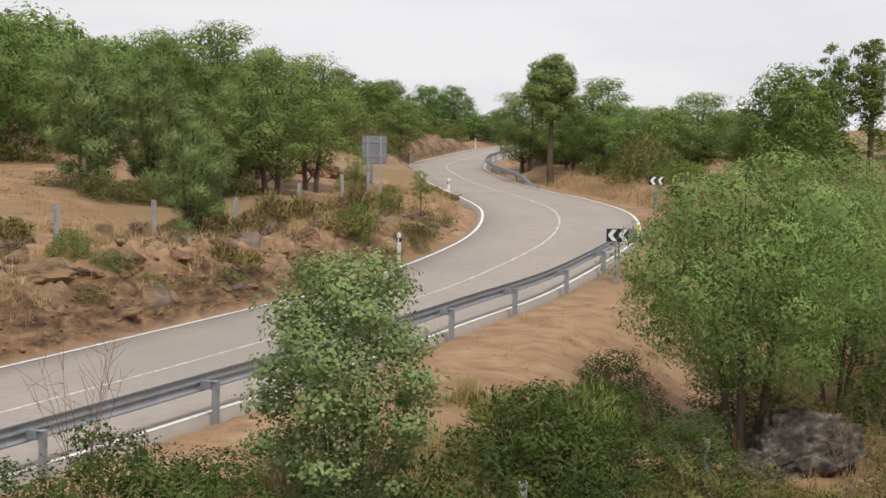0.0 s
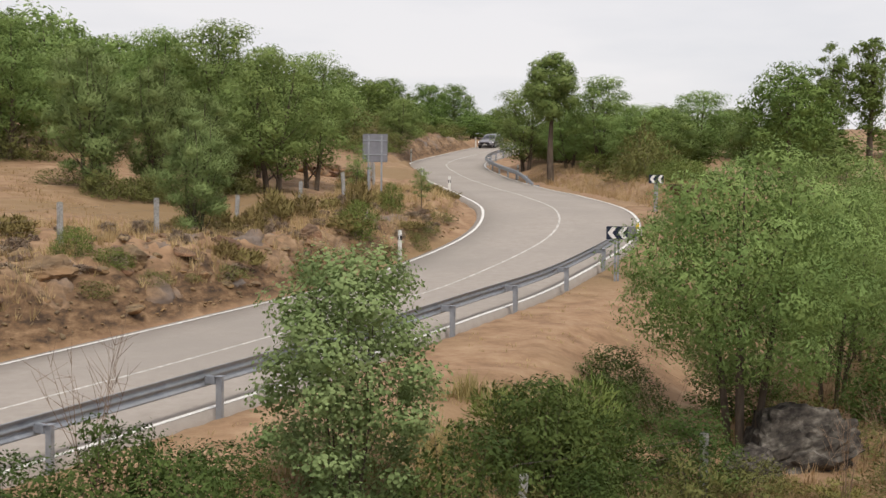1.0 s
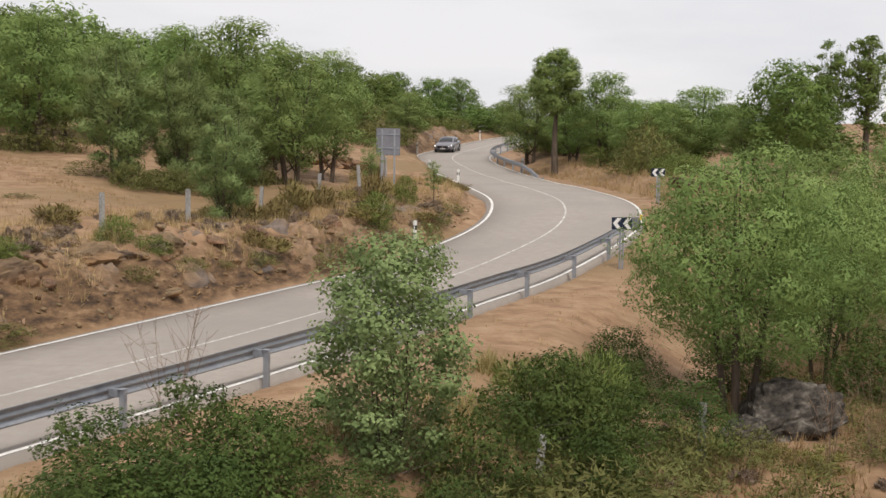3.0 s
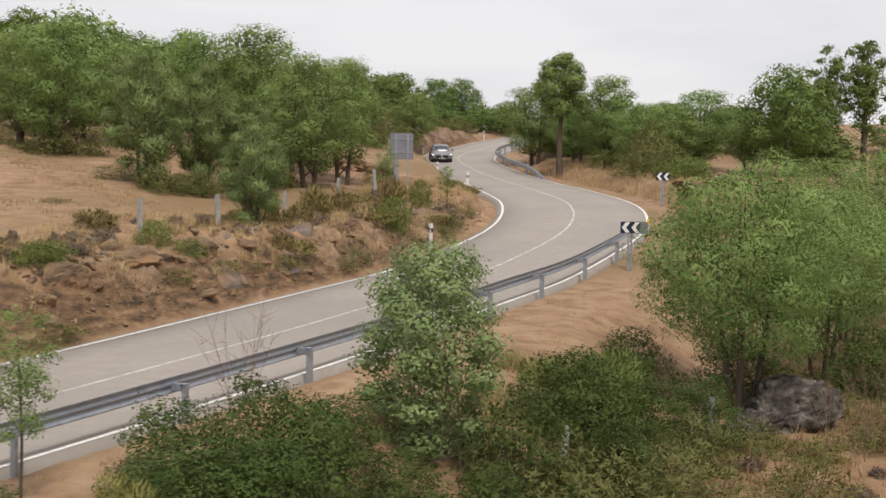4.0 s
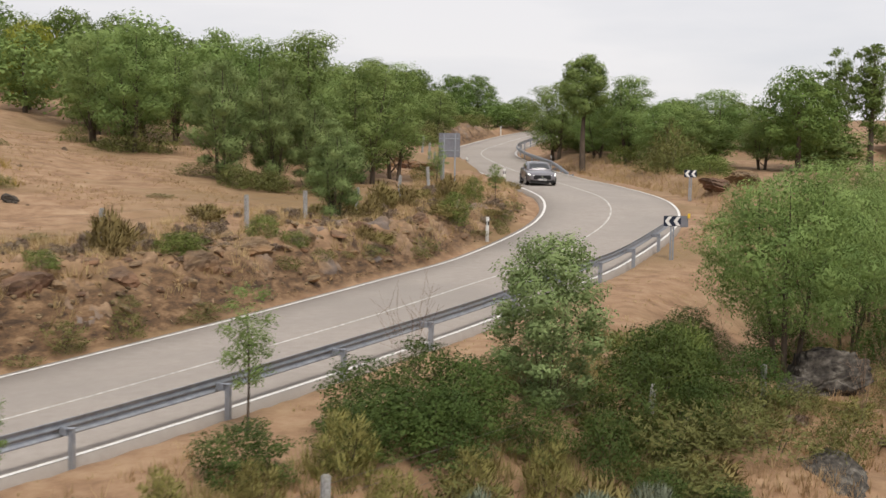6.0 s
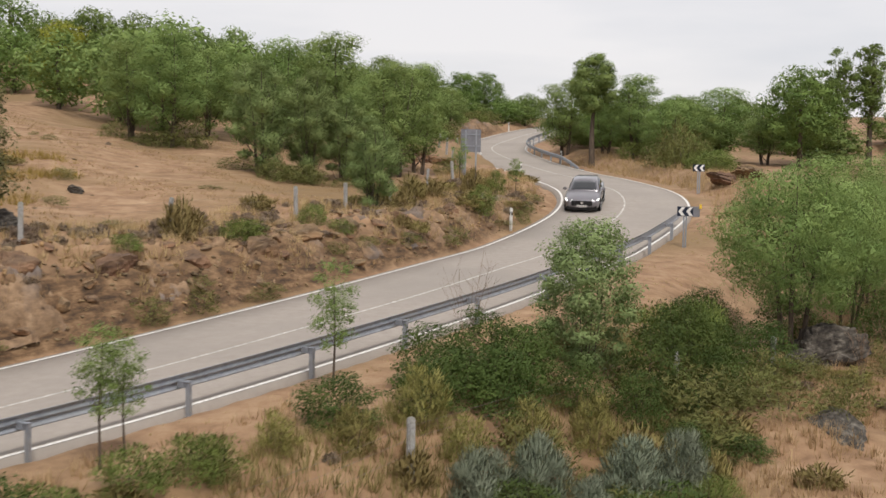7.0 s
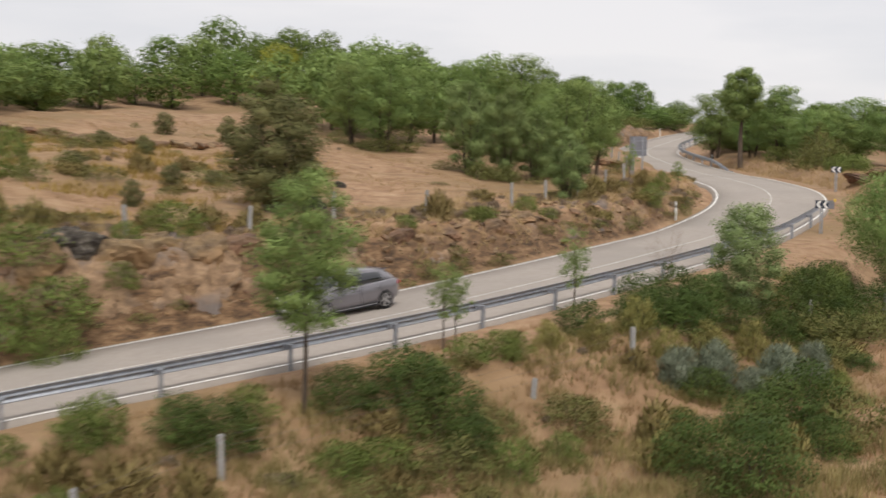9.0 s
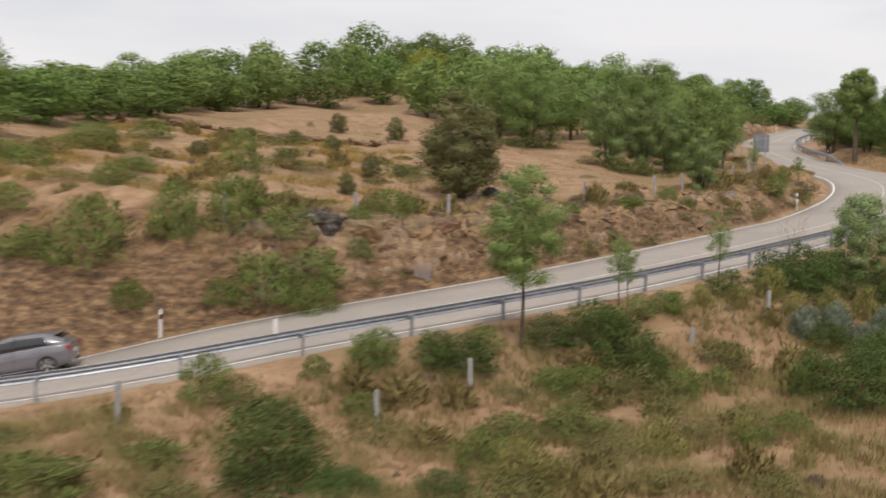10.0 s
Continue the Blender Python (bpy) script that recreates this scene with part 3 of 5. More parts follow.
for i in range(26):
    y = rw.uniform(88, 136)
    p = road_at(float(road_off(0.0, y)[2][0]), -rw.uniform(6.5, 13))
    plant("scrub" if rw.random() < 0.6 else "broom", p[0], p[1], rw.uniform(0.9, 2.2), rw.uniform(1.6, 3.0), label="olive-green scrub on the far roadside bank")
for i in range(30):
    p = road_at(rw.uniform(112, 172), rw.uniform(8.0, 12))
    plant("scrub" if rw.random() < 0.3 else "broom", p[0], p[1], rw.uniform(1.4, 3.0), rw.uniform(2.0, 3.2), label="green undergrowth below the roadside trees")
for i in range(22):
    x, y = rw.choice([(-14.2, 50), (-12, 51.5), (-21, 60), (-7.7, 54), (-6.6, 59), (-12, 65), (-23.5, 62)])
    plant("scrub", x + rw.uniform(-2, 2), y + rw.uniform(-1.5, 2.5), rw.uniform(0.6, 1.3), rw.uniform(1.0, 2.0), label="low green undergrowth at the foot of trees")

for x, y, h, w in [(-13, 144, 7.6, 6), (-9, 150, 7.4, 6), (-5, 146, 6.8, 5), (-3, 154, 7.0, 5.5), (0, 160, 6.4, 5.4), (2, 151, 4.8, 4.4), (4, 158, 5.0, 4.6), (-6.5, 138, 5.6, 4.6), (-8, 160, 8.0, 6.4), (7, 165, 5.0, 5.0)]:
    plant("oak" if x < 1 and w > 5.2 else "back_tree", x, y, h, w, label="dark oak with an open crown on the far hillside")

for i in range(16):
    plant("back_tree" if i % 3 else "back_ash", -55 - 1.9 * i + rw.uniform(-1, 1), 50 - 0.5 * i + rw.uniform(-3, 8), rw.uniform(3.6, 4.8), rw.uniform(4.6, 6.4))
for i in range(46):
    x, y = rw.uniform(-38, -9), rw.uniform(22, 58)
    if float(road_off(x, y)[0][0]) < -9:
        plant("heath" if i % 3 else "scrub", x, y, rw.uniform(0.15, 0.4), rw.uniform(0.4, 0.9), label="small dry tuft on the open meadow")

# the overgrown rocky bank where the road climbs out of sight
for i in range(46):
    p = road_at(rw.uniform(134, 186), -rw.uniform(5.0, 9.5))
    plant(rw.choice(["heath", "heath", "scrub", "broom"]), p[0], p[1], rw.uniform(0.7, 1.5), rw.uniform(1.6, 2.8), label="dark dry scrub on the far rocky bank")
for i in range(24):
    p = road_at(128 + 3.0 * i, -rw.uniform(11, 19))
    plant("back_ash" if i % 3 else "back_tree", p[0], p[1], rw.uniform(3.4, 5.0), rw.uniform(3.6, 5.2), label="small green tree above the far rocky bank")

# bushes of the meadow
plant_all("meadow_oak", [(-34.8, 54.0, 1.6, 1.7), (-31.2, 40.0, 1.2, 1.3), (-29.8, 51.6, 2.4, 2.1), (-25.5, 27.5, 1.1, 1.3), (-25.1, 21.3, 1.5, 1.4), (-24.5, 30.6, 1.0, 1.4), (-34.3, 41.6, 1.3, 1.7), (-36.1, 29.5, 1.1, 1.4), (-30.7, 28.9, 1.3, 1.8)])
plant_all("broom", [(-31.3, 23.6, 2.8, 2.5), (-40.2, 24.5, 1.9, 3.9), (-40.9, 34.0, 2.1, 3.1), (-38.6, 15.0, 1.6, 2.9), (-21.4, 15.2, 2.1, 2.5), (-31.2, 6.4, 4.6, 3.6), (-28.4, 8.1, 2.9, 2.4), (-26.4, 9.6, 3.0, 3.2),
                    (-24.5, 10.0, 2.4, 2.3), (-24.7, 7.9, 3.2, 2.9), (-23.2, 9.5, 2.6, 2.2), (-22.6, 7.9, 2.0, 2.4), (-26.1, 7.1, 1.8, 1.6), (-29.2, 5.5, 1.4, 1.8), (-21.9, 11.3, 1.4, 1.4)], "rounded green broom shrub on the dry slope")
plant_all("broom", [(-22.2, 12.8, 1.2, 1.2), (-11.8, 27.9, 1.2, 1.6), (-34.0, 6.6, 2.2, 2.4), (-36.5, 9.5, 2.0, 2.6), (-35.0, 19.0, 1.2, 1.8), (-33.5, 13.0, 1.6, 1.8), (-42.0, 18.0, 1.6, 2.6), (-38.0, 5.5, 2.2, 2.4),
                    (-11.5, 28.2, 1.1, 1.6), (-3.3, 44.9, 2.2, 1.5), (-9.8, 32.8, 1.2, 1.2), (-8.8, 32.8, 1.0, 1.2), (-2.4, 50.6, 1.6, 1.2), (-14.3, 23.2, 0.8, 1.1)], "rounded green broom shrub on the bank")
plant_all("sapling", [(-1.3, 53.1, 2.2, 1.1), (-4.2, 56.0, 2.6, 1.2)], "thin pale sapling on the roadside bank")

# bushes of the hollow before the guardrail
plant_all("bramble", [(-5.2, 14.3, 1.5, 2.1), (-4.0, 14.9, 1.8, 2.1), (-2.9, 16.0, 1.4, 1.9), (-4.6, 13.5, 1.45, 2.2), (-3.2, 14.6, 2.0, 2.0), (-5.2, 12.6, 1.4, 1.8), (-3.6, 13.4, 1.6, 1.9), (1.5, 19.8, 2.4, 2.5), (2.6, 20.8, 1.7, 1.9), (0.2, 17.0, 1.7, 1.8),
                      (-1.8, 14.9, 1.5, 1.8), (4.4, 22.6, 1.9, 2.2), (6.4, 28.0, 1.8, 2.4), (-0.3, 15.4, 1.4, 1.6)])
plant_all("bramble", [(-11.6, 4.6, 1.7, 2.6), (-13.0, 3.6, 1.5, 2.0), (-10.4, 3.6, 1.5, 2.0), (-15.5, 0.8, 1.6, 2.3), (-3.0, 0.5, 2.2, 2.7), (-4.4, 2.4, 1.6, 2.0), (-7.0, 11.2, 0.9, 1.6), (-3.4, 9.7, 1.0, 2.0), (-2.6, 5.0, 1.6, 2.2), (-18.6, -9.0, 2.5, 3.4), (-16.6, -9.6, 0.9, 2.4), (-14.2, -8.6, 0.7, 1.8)], "mounded dark green bramble bush in dry grass")
plant_all("broom", [(-22.4, -3.8, 2.0, 2.0), (-18.0, -0.2, 1.6, 1.6), (-13.3, -3.7, 1.4, 1.5), (-11.6, -3.1, 1.6, 2.1), (-11.7, 1.6, 1.3, 2.0), (-9.3, 8.1, 1.5, 1.4), (-8.5, 1.6, 1.4, 1.5), (-7.4, 4.1, 1.2, 1.2),
                    (-5.5, -2.9, 1.1, 1.2), (-17.9, -2.9, 1.4, 1.4), (-19.7, -1.5, 0.9, 1.2), (-10.2, 7.4, 1.5, 1.4), (-8.9, 8.3, 1.1, 1.2), (-11.3, 5.9, 1.3, 1.9), (-23.4, -12.4, 1.5, 3.4), (-22.0, -8.6, 0.9, 2.2)], "rounded blue-green broom shrub in dry grass")
plant_all("dry_broom", [(-5.3, 11.7, 1.5, 1.5), (-3.0, 12.0, 1.5, 1.6), (-4.4, 11.0, 1.0, 1.2), (-1.6, 13.2, 1.3, 1.4), (-6.6, 10.2, 0.9, 1.2), (-8.0, 9.6, 0.8, 1.1), (-9.0, -6.0, 1.2, 1.8), (-12.2, -8.8, 1.3, 2.0)])
plant_all("silver", [(-4.1, 9.9, 1.4, 1.5), (-3.0, 10.6, 1.6, 1.6), (-1.0, 11.3, 1.5, 1.6), (0.1, 11.8, 1.3, 1.4), (-2.0, 10.2, 1.1, 1.3)])
plant_all("broom", [(1.2, 20.6, 2.75, 2.2), (2.3, 21.3, 2.5, 2.0)], "feathery green broom over dark bramble")
# dark undergrowth at the foot of the broad ash and below the guardrail
plant_all("bramble", [(1.9, 21.6, 1.7, 2.0), (3.0, 24.2, 1.4, 1.8), (3.9, 25.9, 1.3, 1.7), (2.2, 19.0, 1.5, 1.8), (9.6, 27.4, 1.4, 2.0), (3.6, 27.6, 1.4, 1.8)], "dark green bramble below the broad ash")
plant_all("heath", [(4.0, 23.4, 1.1, 1.7), (5.0, 24.6, 0.9, 1.4), (3.4, 22.6, 1.0, 1.6), (4.9, 26.4, 1.1, 1.8), (7.9, 26.6, 0.9, 1.6), (5.2, 21.4, 0.7, 1.4), (8.6, 24.2, 0.6, 1.3), (6.9, 22.2, 0.5, 1.2), (7.8, 21.0, 0.6, 1.4)], "tangled brown dry brush under the ash")
plant_all("scrub", [(4.2, 21.2, 0.9, 1.1), (5.6, 22.9, 0.7, 0.9), (3.2, 19.4, 1.0, 1.4), (6.2, 20.2, 0.7, 1.3), (8.2, 22.8, 0.6, 1.2)], "leafy green weeds in reddish soil")
plant_all("bramble", [(-1.2, 6.3, 1.7, 2.2), (-0.9, 4.2, 1.3, 1.8), (-9.6, 2.6, 1.2, 1.7), (-16.4, 0.8, 1.4, 1.8)], "mounded dark green bramble bush in dry grass")
plant_all("broom", [(0.5, 10.6, 1.1, 1.4), (-12.6, 1.0, 1.4, 1.6), (-18.4, -0.6, 1.5, 1.6), (-15.0, 1.9, 1.3, 1.5), (-6.5, -4.0, 1.0, 1.2), (-13.6, -6.6, 1.5, 1.8)], "rounded blue-green broom shrub in dry grass")
rh = random.Random(31)
for i in range(120):
    sq, oq = rh.uniform(26, 78), rh.uniform(6.6, 21)
    if sq > 56 and oq < 11 or sq > 66 and rh.random() < 0.6:
        continue
    p = road_at(sq, oq)
    plant(rh.choice(["herb", "herb", "herb", "heath", "scrub"]), p[0], p[1], rh.uniform(0.4, 0.95), rh.uniform(0.9, 1.9))
# the belt of dry heath along the top of the cut bank
for i in range(120):
    p = road_at(rh.uniform(42, 100), -rh.uniform(6.6, 9.6))
    plant(rh.choice(["heath", "heath", "heath", "heath", "herb"]), p[0], p[1], rh.uniform(0.65, 1.2), rh.uniform(1.0, 2.0), label="grey-brown dry heath along the top of the bank")
for i in range(70):
    x, y = rh.uniform(-44, -22), rh.uniform(8, 44)
    if float(road_off(x, y)[0][0]) < -7:
        plant(rh.choice(["herb", "herb", "heath", "scrub"]), x, y, rh.uniform(0.4, 0.9), rh.uniform(1.0, 2.0), label="yellow-brown dry herb clump on the upper slope")
rb = random.Random(9)
for i in range(20):
    p = road_at(rb.uniform(66, 82), rb.uniform(11.5, 17))
    plant(rb.choice(["scrub", "heath", "heath"]), p[0], p[1], rb.uniform(0.35, 0.9), rb.uniform(0.9, 1.7))
for i in range(96):
    p = road_at(rb.uniform(40, 98), -rb.choice([rb.uniform(5.2, 9.0), rb.uniform(6.4, 8.4)]))
    plant("heath", p[0], p[1], rb.uniform(0.4, 0.95), rb.uniform(0.8, 1.7))
for i in range(44):
    p = road_at(rb.uniform(76, 106), -rb.uniform(4.6, 8.6))
    plant("heath" if i % 4 else "herb", p[0], p[1], rb.uniform(0.4, 0.85), rb.uniform(1.0, 1.7), label="brown dry scrub on the bank inside the bend")
for i in range(26):
    p = road_at(rb.uniform(42, 96), -rb.uniform(4.1, 4.8))
    plant("scrub", p[0], p[1], rb.uniform(0.25, 0.5), rb.uniform(0.5, 1.0), label="low green weeds along the road edge")
for i in range(84):
    sq, oq = rb.uniform(28, 70), rb.uniform(7.0, 22)
    p = road_at(sq, oq if sq < 56 else max(oq, 11.0))
    plant(rb.choice(["scrub", "scrub", "heath", "dry_broom"]), p[0], p[1], rb.uniform(0.35, 0.8), rb.uniform(0.8, 1.6))
for i in range(16):
    p = road_at(rb.uniform(57, 66), rb.uniform(9.5, 12.5))
    plant("scrub" if i % 3 else "bramble", p[0], p[1], rb.uniform(0.5, 0.85), rb.uniform(1.3, 2.0), label="tangled green scrub below the guardrail")


M_TWIG = material("dry_brown_twig", [(0.3, (0.17, 0.11, 0.075)), (0.7, (0.30, 0.21, 0.14))], scale=6, bump=0.2)


def bare_shrub(x, y, h, w, seed):
    rng = np.random.RandomState(seed)
    ob = tagged(empty("bare_shrub", pose(x, y, gz(x, y) - 0.05)), "leafless dry shrub of thin brown twigs", "shrub")
    lines = []
    for i in range(11):
        a, r = rng.uniform(0, 6.283), rng.uniform(0.2, 0.5) * w
        tip = np.array([math.cos(a) * r, math.sin(a) * r, h * rng.uniform(0.65, 1.0)])
        mid = tip * [0.35, 0.35, 0.55] + rng.normal(size=3) * 0.04
        lines.append(([np.zeros(3), mid, tip], [0.008, 0.005, 0.002]))
        for k in range(5):
            q = rng.uniform(0.35, 0.95)
            st = mid + (tip - mid) * q
            lines.append(([st, st + (rng.normal(size=3) * 0.5 + [0, 0, 0.6]) * 0.16 * h], [0.0035, 0.0015]))
    v, f = tubes(lines, 4)
    piece("branchwork", mesh_of("branchwork", v, f, M_TWIG), ob)
    return ob


bare_shrub(-4.3, 15.0, 2.9, 1.5, 2)
bare_shrub(6.9, 21.6, 2.0, 1.2, 3)
bare_shrub(8.0, 22.4, 2.4, 1.4, 4)
bare_shrub(4.2, 24.4, 2.2, 2.0, 5)
bare_shrub(6.6, 26.6, 1.9, 1.8, 6)


# ---------------------------------------------------------------- guardrail
M_ZINC = material("galvanised_steel", [(0.3, (0.27, 0.29, 0.325)), (0.7, (0.42, 0.44, 0.48))], scale=5, rough=0.5, bump=0.1, metal=0.55, big=(1.2, (0.36, 0.37, 0.38), 0.5, 0.75))


def guardrail(stops, label, taper0=False, taper1=False, off=3.42):
    rail = tagged(empty("guardrail"), label, "guardrail")
    s0, s1 = stops[0], stops[-1]
    us = [0.0, 0.03, 0.08, 0.12, 0.155, 0.19, 0.23, 0.28, 0.31]
    ds = [0.0, -0.01, -0.075, -0.075, -0.005, -0.075, -0.075, -0.01, 0.0]
    prof = [(d, 0.44 + u) for d, u in zip(ds, us)]
    prof = prof + [(d + 0.006, u) for d, u in prof[::-1]] + [prof[0]]

    def drop(s):
        q = 0.0
        if taper0:
            q = max(q, 1 - (s - s0) / 7)
        if taper1:
            q = max(q, 1 - (s1 - s) / 7)
        return 0.62 * max(0.0, min(1.0, q)) ** 1.5 - 0.13 * max(0.0, min(1.0, (40 - s) / 14))

    for s, e in zip(stops[:-1], stops[1:]):
        ss = np.linspace(s, e + 0.15, 6)
        V = np.array([[road_at(q, off + d, u - drop(q)) for d, u in prof] for q in ss]).reshape(-1, 3)
        i = np.arange(len(V)).reshape(len(ss), -1)
        F = np.stack([i[:-1, :-1], i[:-1, 1:], i[1:, 1:], i[1:, :-1]], -1).reshape(-1, 4)
        piece("beam", mesh_of("beam", V, F, M_ZINC, True), rail)
        m = Matrix.Translation(road_at(s + 0.05, off, -drop(s))) @ pose(0, 0, 0, 0, 0, math.degrees(road_yaw(s)))
        bm = bmesh.new()
        box(bm, (0.06, 0.012, 1.15), (0, -0.25, 0.055))
        box(bm, (0.06, 0.012, 1.15), (0, -0.37, 0.055))
        box(bm, (0.012, 0.12, 1.15), (-0.03, -0.31, 0.055))
        p = part("post", bm, M_ZINC, rail)
        p.matrix_basis = m
        bm = bmesh.new()
        box(bm, (0.11, 0.24, 0.14), (0, -0.125, 0.565), 0.012)
        box(bm, (0.15, 0.14, 0.014), (0.0, -0.30, 0.640), 0.004)
        p = part("spacer", bm, M_ZINC, rail)
        p.matrix_basis = m
    return rail


guardrail([3.25 + 3.65 * k for k in range(18)] + [70.2, 74.6, 79.0, 83.4, 87.6, 91.0], "galvanised steel guardrail along the outer road edge", taper1=False)
guardrail([131.5 + 4 * k for k in range(19)], "galvanised steel guardrail with a sloping end beyond the bend", taper0=True)

# ---------------------------------------------------------------- signs, marker posts, fence
M_WHITE = material("white_plastic", [(0.3, (0.66, 0.65, 0.62)), (0.7, (0.80, 0.79, 0.77))], scale=9, rough=0.5, bump=0.05)
M_BLACK = material("black_plastic", [(0.3, (0.012, 0.012, 0.014)), (0.7, (0.03, 0.03, 0.034))], scale=9, rough=0.5, bump=0.05)
M_NAVY = material("dark_blue_sheeting", [(0.3, (0.012, 0.018, 0.035)), (0.7, (0.025, 0.034, 0.06))], scale=4, rough=0.4, bump=0)
M_GREYSIGN = material("weathered_grey_sheet", [(0.3, (0.20, 0.20, 0.225)), (0.7, (0.27, 0.27, 0.30))], scale=3, rough=0.5, bump=0.1, metal=0.3)
M_GRANITE = material("grey_granite", [(0.3, (0.22, 0.21, 0.20)), (0.55, (0.38, 0.37, 0.36)), (0.75, (0.48, 0.47, 0.45))], scale=14, rough=0.95, bump=0.6, big=(3, (0.30, 0.29, 0.24), 0.5, 0.7))
M_YELLOW = material("yellow_sheeting", [(0.3, (0.75, 0.50, 0.05)), (0.7, (0.85, 0.60, 0.08))], scale=4, rough=0.4, bump=0)
M_WIRE = material("rusted_wire", [(0.3, (0.16, 0.13, 0.11)), (0.7, (0.28, 0.25, 0.22))], scale=9, rough=0.7, bump=0, metal=0.5)


def chevron_sign(at, face, width=0.9, high=1.75, count=3):
    """A bend marker: white chevrons that point left on a dark board, on two posts."""
    ob = tagged(empty("chevron_sign", Matrix.Translation(at) @ pose(0, 0, 0, 0, 0, face)), "dark blue road bend board with white chevrons", "road sign")
    h = width * 0.6
    bm = bmesh.new()
    box(bm, (width, 0.03, h), (0, 0, high - h / 2), 0.006)
    part("board", bm, M_NAVY, ob)
    bm = bmesh.new()
    for i in range(count):
        x = -width / 2 + width * (i + 0.12) / count
        a, t = width / count * 0.42, width / count * 0.44
        z0, zm, z1 = high - h + 0.02, high - h / 2, high - 0.02
        for p, q in ((z0, zm), (zm, z1)):
            pts = [(x + a, p), (x + a + t, p), (x + t, q), (x, q)] if p == z0 else [(x, p), (x + t, p), (x + a + t, q), (x + a, q)]
            bm.faces.new([bm.verts.new((u, -0.019, v)) for u, v in pts])
    part("chevrons", bm, M_WHITE, ob, "white reflective chevrons")
    for x in (-0.04, 0.06):
        bm = bmesh.new()
        box(bm, (0.065, 0.04, high + 0.2), (x, 0.04, (high - 0.5) / 2), 0.004)
        part("post", bm, M_ZINC, ob)
    return ob


def chevron_pair(at, face):
    ob = chevron_sign(at, face, 0.68, 1.75, 2)
    bm = bmesh.new()
    box(bm, (0.30, 0.02, 0.44), (0.50, 0.10, 1.53), 0.004, None)
    part("side_board", bm, M_GREYSIGN, ob, "grey back of a second board")
    bm = bmesh.new()
    box(bm, (0.10, 0.02, 0.18), (0.66, 0.03, 1.76), 0.004)
    part("yellow_tab", bm, M_YELLOW, ob, "small yellow tab")
    return ob


def marker_post(at, face):
    ob = tagged(empty("marker_post", Matrix.Translation(at) @ pose(0, 0, 0, 0, 0, face)), "white plastic road marker post with black band", "marker post")
    bm = bmesh.new()
    box(bm, (0.14, 0.10, 1.25), (0, 0, 0.45), 0.03)
    part("shaft", bm, M_WHITE, ob)
    bm = bmesh.new()
    box(bm, (0.146, 0.106, 0.22), (0, 0, 0.80), 0.03)
    band = part("band", bm, M_BLACK, ob, "black band")
    bm = bmesh.new()
    box(bm, (0.05, 0.008, 0.14), (0, -0.055, 0.80), 0.002)
    part("reflector", bm, M_WHITE, band, "white reflector")
    return ob


chevron_pair(Vector((5.25, 40.2, gz(5.25, 40.2))), 2)
chevron_sign(Vector((9.3, 58.2, gz(9.3, 58.2) - 0.02)), -4, 0.66, 1.7, 2)
for s, off in ((88, -3.95), (113, -3.95), (162, -4.0), (185.5, -4.0), (36.7, -4.0), (135, -3.95), (140, 3.9), (14, -4.0)):
    marker_post(Vector(road_at(s, off, -0.05)), math.degrees(road_yaw(s)) - 90)


def rail_marker(s):
    """A short white marker that stands on the guardrail's top."""
    ob = tagged(empty("rail_marker", Matrix.Translation(road_at(s, 3.40, 0.74)) @ pose(0, 0, 0, 0, 0, math.degrees(road_yaw(s)))), "short white plastic marker fixed on the guardrail", "marker post")
    bm = bmesh.new()
    box(bm, (0.15, 0.05, 0.52), (0, 0, 0.24), 0.02)
    part("shaft", bm, M_WHITE, ob)
    bm = bmesh.new()
    box(bm, (0.06, 0.008, 0.14), (0, 0.030, 0.38), 0.002)
    part("reflector", bm, M_GREYSIGN, ob, "grey reflector")


rail_marker(39.0)


def back_sign(at, face):
    ob = tagged(empty("road_sign", Matrix.Translation(at) @ pose(0, 0, 0, 0, 0, face)), "large grey road sign seen from behind", "road sign")
    bm = bmesh.new()
    box(bm, (1.16, 0.04, 1.3), (0, 0, 2.15), 0.02)
    part("panel", bm, M_GREYSIGN, ob)
    for x in (-0.3, 0.3):
        bm = bmesh.new()
        box(bm, (0.08, 0.05, 3.1), (x, -0.05, 1.2), 0.006)
        part("post", bm, M_ZINC, ob)
    for z in (1.85, 2.5):
        bm = bmesh.new()
        box(bm, (1.1, 0.03, 0.05), (0, -0.037, z), 0.004)
        part("brace", bm, M_ZINC, ob)
    return ob


back_sign(Vector((-3.6, 58.8, gz(-3.6, 58.8))), 8)

FENCE = [(-27.0, 9.7), (-22.5, 13.7), (-19.4, 18.0), (-17.1, 22.4), (-14.1, 28.3), (-10.6, 34.2), (-9.1, 39.0), (-7.5, 44.0), (-5.9, 49.0), (-4.6, 54.0), (-4.0, 60.5), (-4.1, 66.0), (-4.6, 72.0), (-5.0, 78.0), (-5.6, 84.0)]
LOW_FENCE = [(-24.0, -6.4), (-17.2, -3.6), (-15.0, -0.6), (-8.3, 6.6), (-5.5, 10.1), (1.1, 18.7), (4.6, 22.4)]
rf = random.Random(3)


